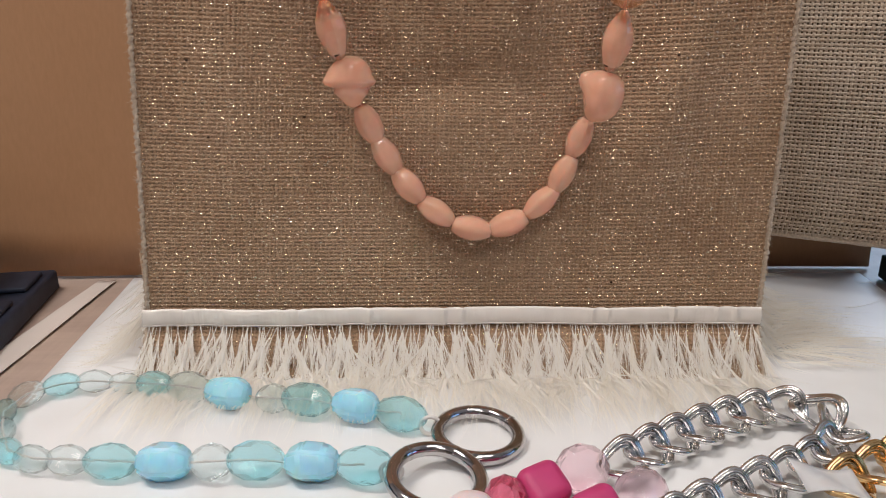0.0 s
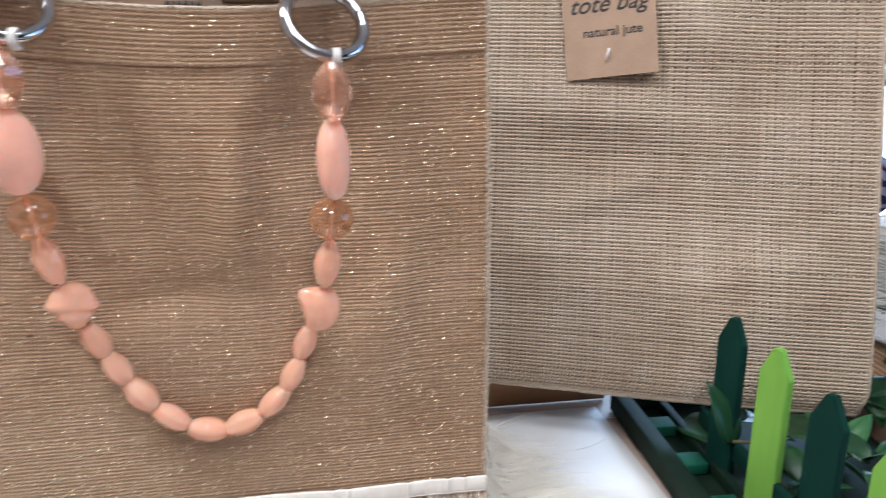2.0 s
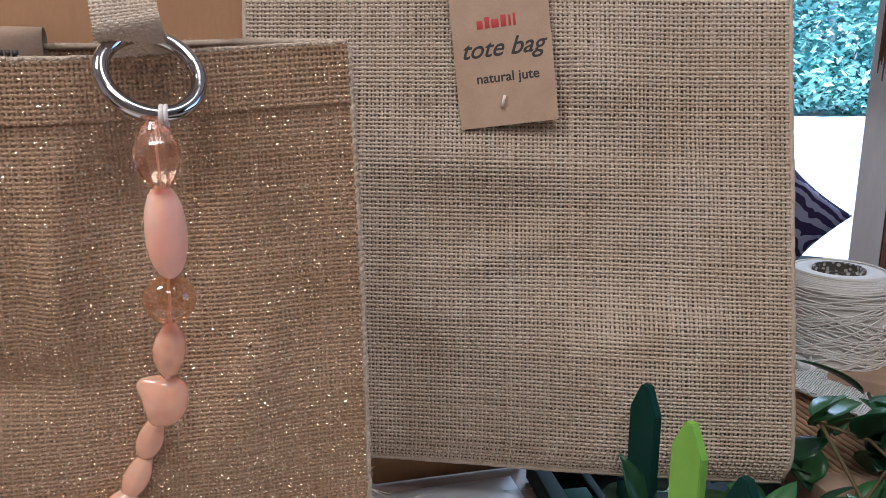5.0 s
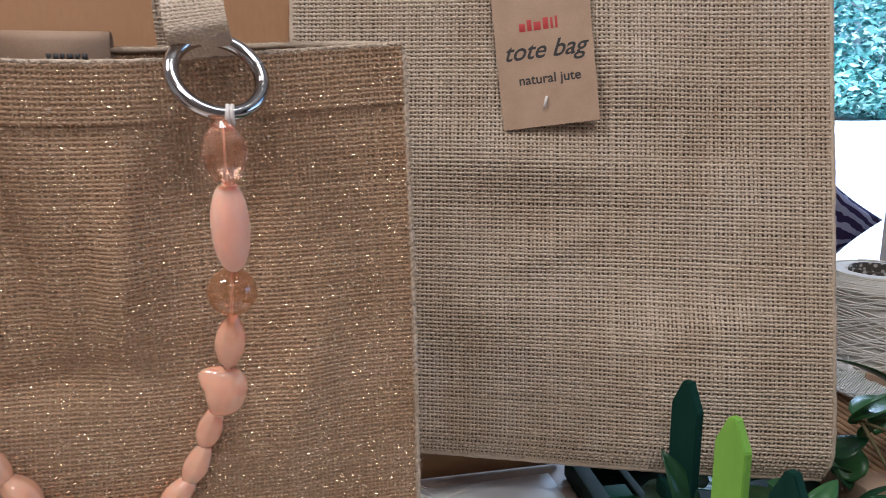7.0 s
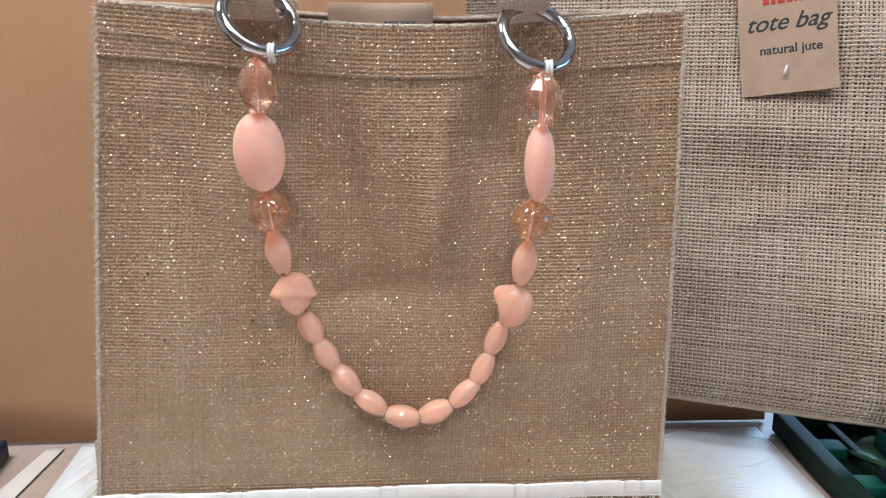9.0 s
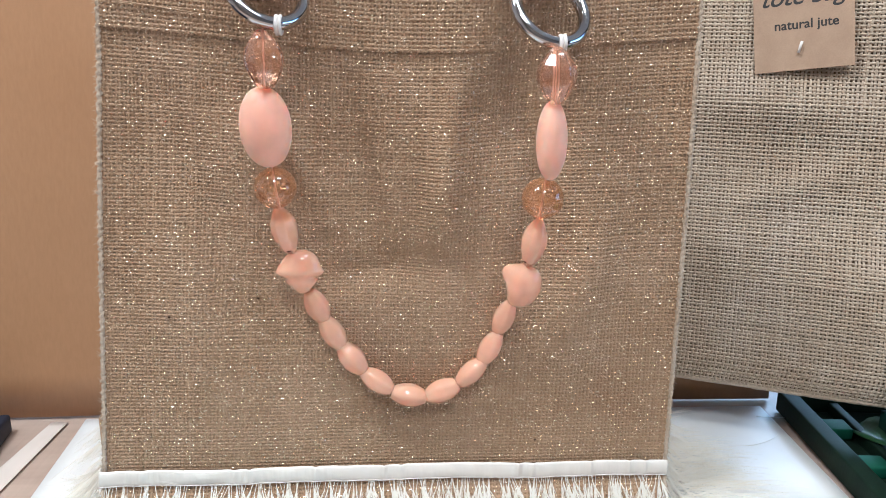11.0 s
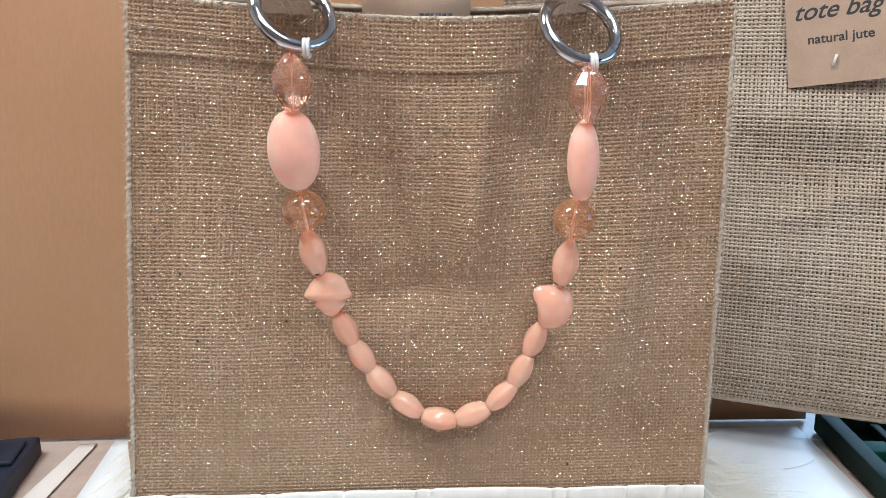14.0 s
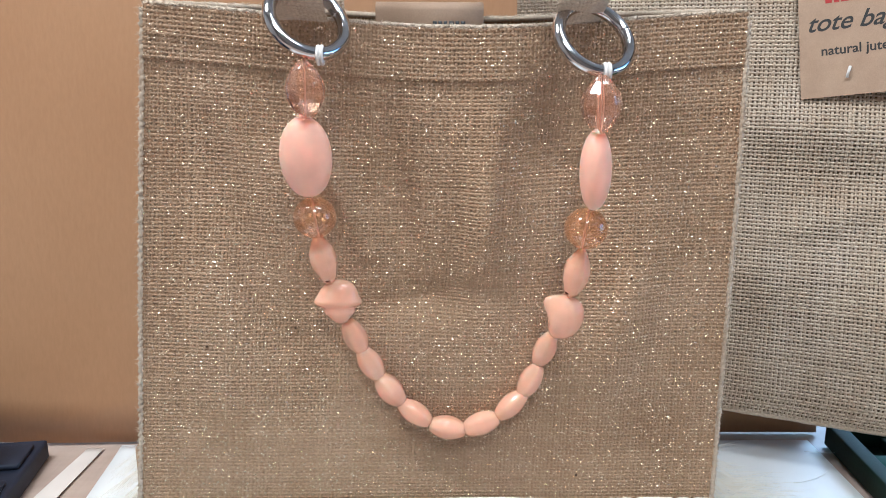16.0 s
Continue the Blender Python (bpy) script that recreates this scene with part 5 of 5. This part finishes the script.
plant("trailing_plant", 0.47, 0.34, "trailing plant with round dark green leaves in the planter", fol,
      [[(0.44, 0.30, 0.006), (0.45, 0.345, 0.035), (0.445, 0.372, 0.064)], [(0.47, 0.30, 0.006), (0.485, 0.35, 0.04), (0.508, 0.402, 0.064)],
       [(0.41, 0.33, 0.006), (0.45, 0.34, 0.03), (0.52, 0.37, 0.058)], [(0.50, 0.29, 0.006), (0.49, 0.33, 0.03), (0.47, 0.36, 0.056), (0.44, 0.375, 0.066)], [(0.43, 0.30, 0.006), (0.48, 0.325, 0.034), (0.55, 0.345, 0.04)]])
fol2 = [(0.322, 0.352, 0.030, 85, -15, 12, 0.95, 1), (0.330, 0.345, 0.045, 30, 10, 200, 1.4, 1), (0.328, 0.42, 0.010, 25, 30, 190, 1.2, 1), (0.345, 0.415, 0.012, 30, 0, 215, 1.1, 0)]
for i in range(34):
    fol2.append((rng.uniform(0.345, 0.40), rng.uniform(0.22, 0.40), rng.uniform(0.008, 0.030), rng.uniform(0, 60), rng.uniform(-30, 30), rng.uniform(0, 360), rng.uniform(0.6, 1.0), rng.randrange(3)))
plant("trailing_plant", 0.36, 0.33, "small green plant growing behind the pickets", fol2, [[(0.34, 0.31, 0.006), (0.335, 0.335, 0.03), (0.330, 0.347, 0.046)], [(0.35, 0.35, 0.006), (0.34, 0.352, 0.03), (0.322, 0.352, 0.033)]])


# ---- spools and trimmings behind ----
def spool(x, y, r, h, seed, label):
    top = empty("cord_spool", x, y, 0.0)
    rng = random.Random(seed)

    def rad(z):
        t = z / h
        return r * (1 - 0.03 * t) * (1 if t < 0.86 else math.sqrt(max(0.0, 1 - ((t - 0.86) / 0.14) ** 2 * 0.16)))

    prof = [(0.016, 0.004), (r * 0.97, 0.001)] + [(rad(h * i / 16) - 0.0012, h * i / 16) for i in range(1, 16)] + [(r * 0.80, h * 0.985), (r * 0.55, h * 0.99), (0.018, h * 0.965)]
    part("core_winding", lathe(prof, 40), M["cotton"], top)
    part("tube", lathe([(0.0165, 0.002), (0.0165, h * 1.0), (0.0178, h * 1.004), (0.0190, h * 0.996), (0.0190, 0.002)], 28), M["tube"], top, "speckled cardboard tube")
    bm = bmesh.new()
    for q in range(95):
        z0, z1 = rng.uniform(0.003, h * 0.93), rng.uniform(0.003, h * 0.93)
        a0 = rng.uniform(0, 6.28)
        turns = rng.choice((-1, 1)) * rng.uniform(0.6, 1.1) * 6.28
        pts = []
        for i in range(31):
            t = i / 30
            z = z0 + (z1 - z0) * (0.5 - 0.5 * math.cos(math.pi * t))
            a = a0 + turns * t
            rr = rad(z) + 0.0001
            pts.append((rr * math.cos(a), rr * math.sin(a), z))
        tube(pts, 0.00075, 5, bm=bm)
    for q in range(34):
        pts = []
        a0, z0, sl = rng.uniform(0, 6.28), h * (0.90 + 0.09 * rng.random()), rng.uniform(-0.02, 0.02)
        for i in range(25):
            a = a0 + 3.6 * i / 24
            z = min(h * 0.99, z0 + sl * h * (i / 24))
            rr = r * (1 - 0.03) * (1 - 2.6 * max(0, (z / h - 0.86)) ** 1.35) + 0.0004
            pts.append((rr * math.cos(a), rr * math.sin(a), z))
        tube(pts, 0.00085, 5, bm=bm)
    part("cord", bm, M["cotton"], top, "criss-crossed raw cotton cord")["kind"] = "stuff"
    return tagged(top, label, "cord spool", "cord spools")


spool(0.564, 0.498, 0.0405, 0.122, 1, "spool of cream cotton cord on a speckled tube")
spool(0.632, 0.438, 0.0405, 0.118, 2, "spool of cream cotton cord on a speckled tube")

trim = empty("trimming_card", 0.505, 0.43, 0.0, 0, 0, 0)
cm = pose(0.500, 0.428, 0.030, 12, -8, 12)
part("card", new_box(-0.040, 0.040, -0.055, 0.045, -0.0015, 0.0, m=Matrix.Translation((-0.505, -0.43, 0)) @ cm), M["kraft_paper"], trim)
for i in range(15):
    xx = -0.036 + 0.0052 * i
    part("cord_strand", tube([Matrix.Translation((-0.505, -0.43, 0)) @ cm @ Vector((xx, -0.054 + 0.098 * q / 6, 0.0012)) for q in range(7)], 0.0020, 6), M["tan_cord"], trim)
part("base_card", new_box(-0.052, 0.045, -0.06, 0.05, 0.0005, 0.020, bevel=0.001), M["kraft_paper"], trim)
tagged(trim, "kraft card wound with brown cord on a stack", "trimming card")

lace = empty("lace_bundle", 0.535, 0.43, 0.0)
lm = pose(0.005, 0.0, 0.040, 10, -4, 32)
part("card", new_box(-0.022, 0.030, -0.075, 0.055, -0.001, 0.0005, m=lm), M["lace"], lace)
bm = bmesh.new()
for i in range(84):
    yy = -0.072 + 0.0015 * i
    tube([lm @ Vector((-0.022 + 0.052 * q / 5, yy, 0.0012 + 0.0006 * math.sin(q * 2 + i))) for q in range(6)], 0.0006, 4, bm=bm)
for side in (-0.022, 0.030):
    for i in range(20):
        yy = -0.072 + 0.0065 * i
        tube([lm @ Vector((side + 0.0028 * math.cos(a), yy + 0.0032 * math.sin(a), 0.0016)) for a in [6.283 * q / 10 for q in range(10)]], 0.0008, 5, True, bm=bm)
part("lace_trim", bm, M["lace"], lace, "white scalloped lace")
rng = random.Random(77)
bm = bmesh.new()
for i in range(7):
    p = Vector((-0.02 + 0.012 * i / 2, 0.052 + rng.uniform(-0.006, 0.006), 0.050 + rng.uniform(0, 0.006)))
    strap_band([p + Vector((0.010 * math.sin(q + i), 0.004 * math.cos(1.7 * q + i), 0.004 * math.sin(2 * q + i))) for q in range(5)], (0.2, 0.3, 0.9), 0.007, 0.0006, bm=bm)
strap_band([lm @ Vector((0.0, 0.055, 0.004)), lm @ Vector((0.004, 0.062, 0.014)), lm @ Vector((0.010, 0.066, 0.026))], (1, 0.2, 0), 0.009, 0.0006, bm=bm)
part("loose_ends", bm, M["lace"], lace, "crumpled white ribbon ends")
part("base_card", new_box(-0.025, 0.05, -0.08, 0.04, 0.0005, 0.026, m=pose(0.005, 0, 0, 0, 0, 32), bevel=0.001), M["paper"], lace)
tagged(lace, "white lace wound on a card lying on papers", "lace")
kc = empty("cardboard_flap", 0.585, 0.44, 0.0)
part("flap", new_box(-0.03, 0.03, -0.07, 0.05, 0.0005, 0.052, m=pose(0, 0, 0, 0, 0, 36), bevel=0.001), M["kraft_paper"], kc)
tagged(kc, "plain brown cardboard box under the trimmings", "cardboard box")

# brown hank hanging beside the post
hank = empty("cord_hank", 1.160, 1.035, 0.0)
bm = bmesh.new()
rng = random.Random(5)
for i in range(70):
    a, rr = rng.uniform(0, 6.28), 0.034 * math.sqrt(rng.random())
    x, y = rr * math.cos(a), rr * math.sin(a)
    tube([(x * 0.5, y * 0.5, 1.84), (x, y, 0.9), (x * 1.2, y * 1.2, 0.42 + rng.uniform(-0.02, 0.03)), (x * 1.3, y * 1.3, 0.29 + rng.uniform(-0.03, 0.02))], [0.004, 0.004, 0.0035, 0.001], 5, bm=bm)
part("cord", bm, M["brown_cord"], hank)["kind"] = "stuff"
tagged(hank, "bundle of brown cords hanging beside the post", "cord bundle")
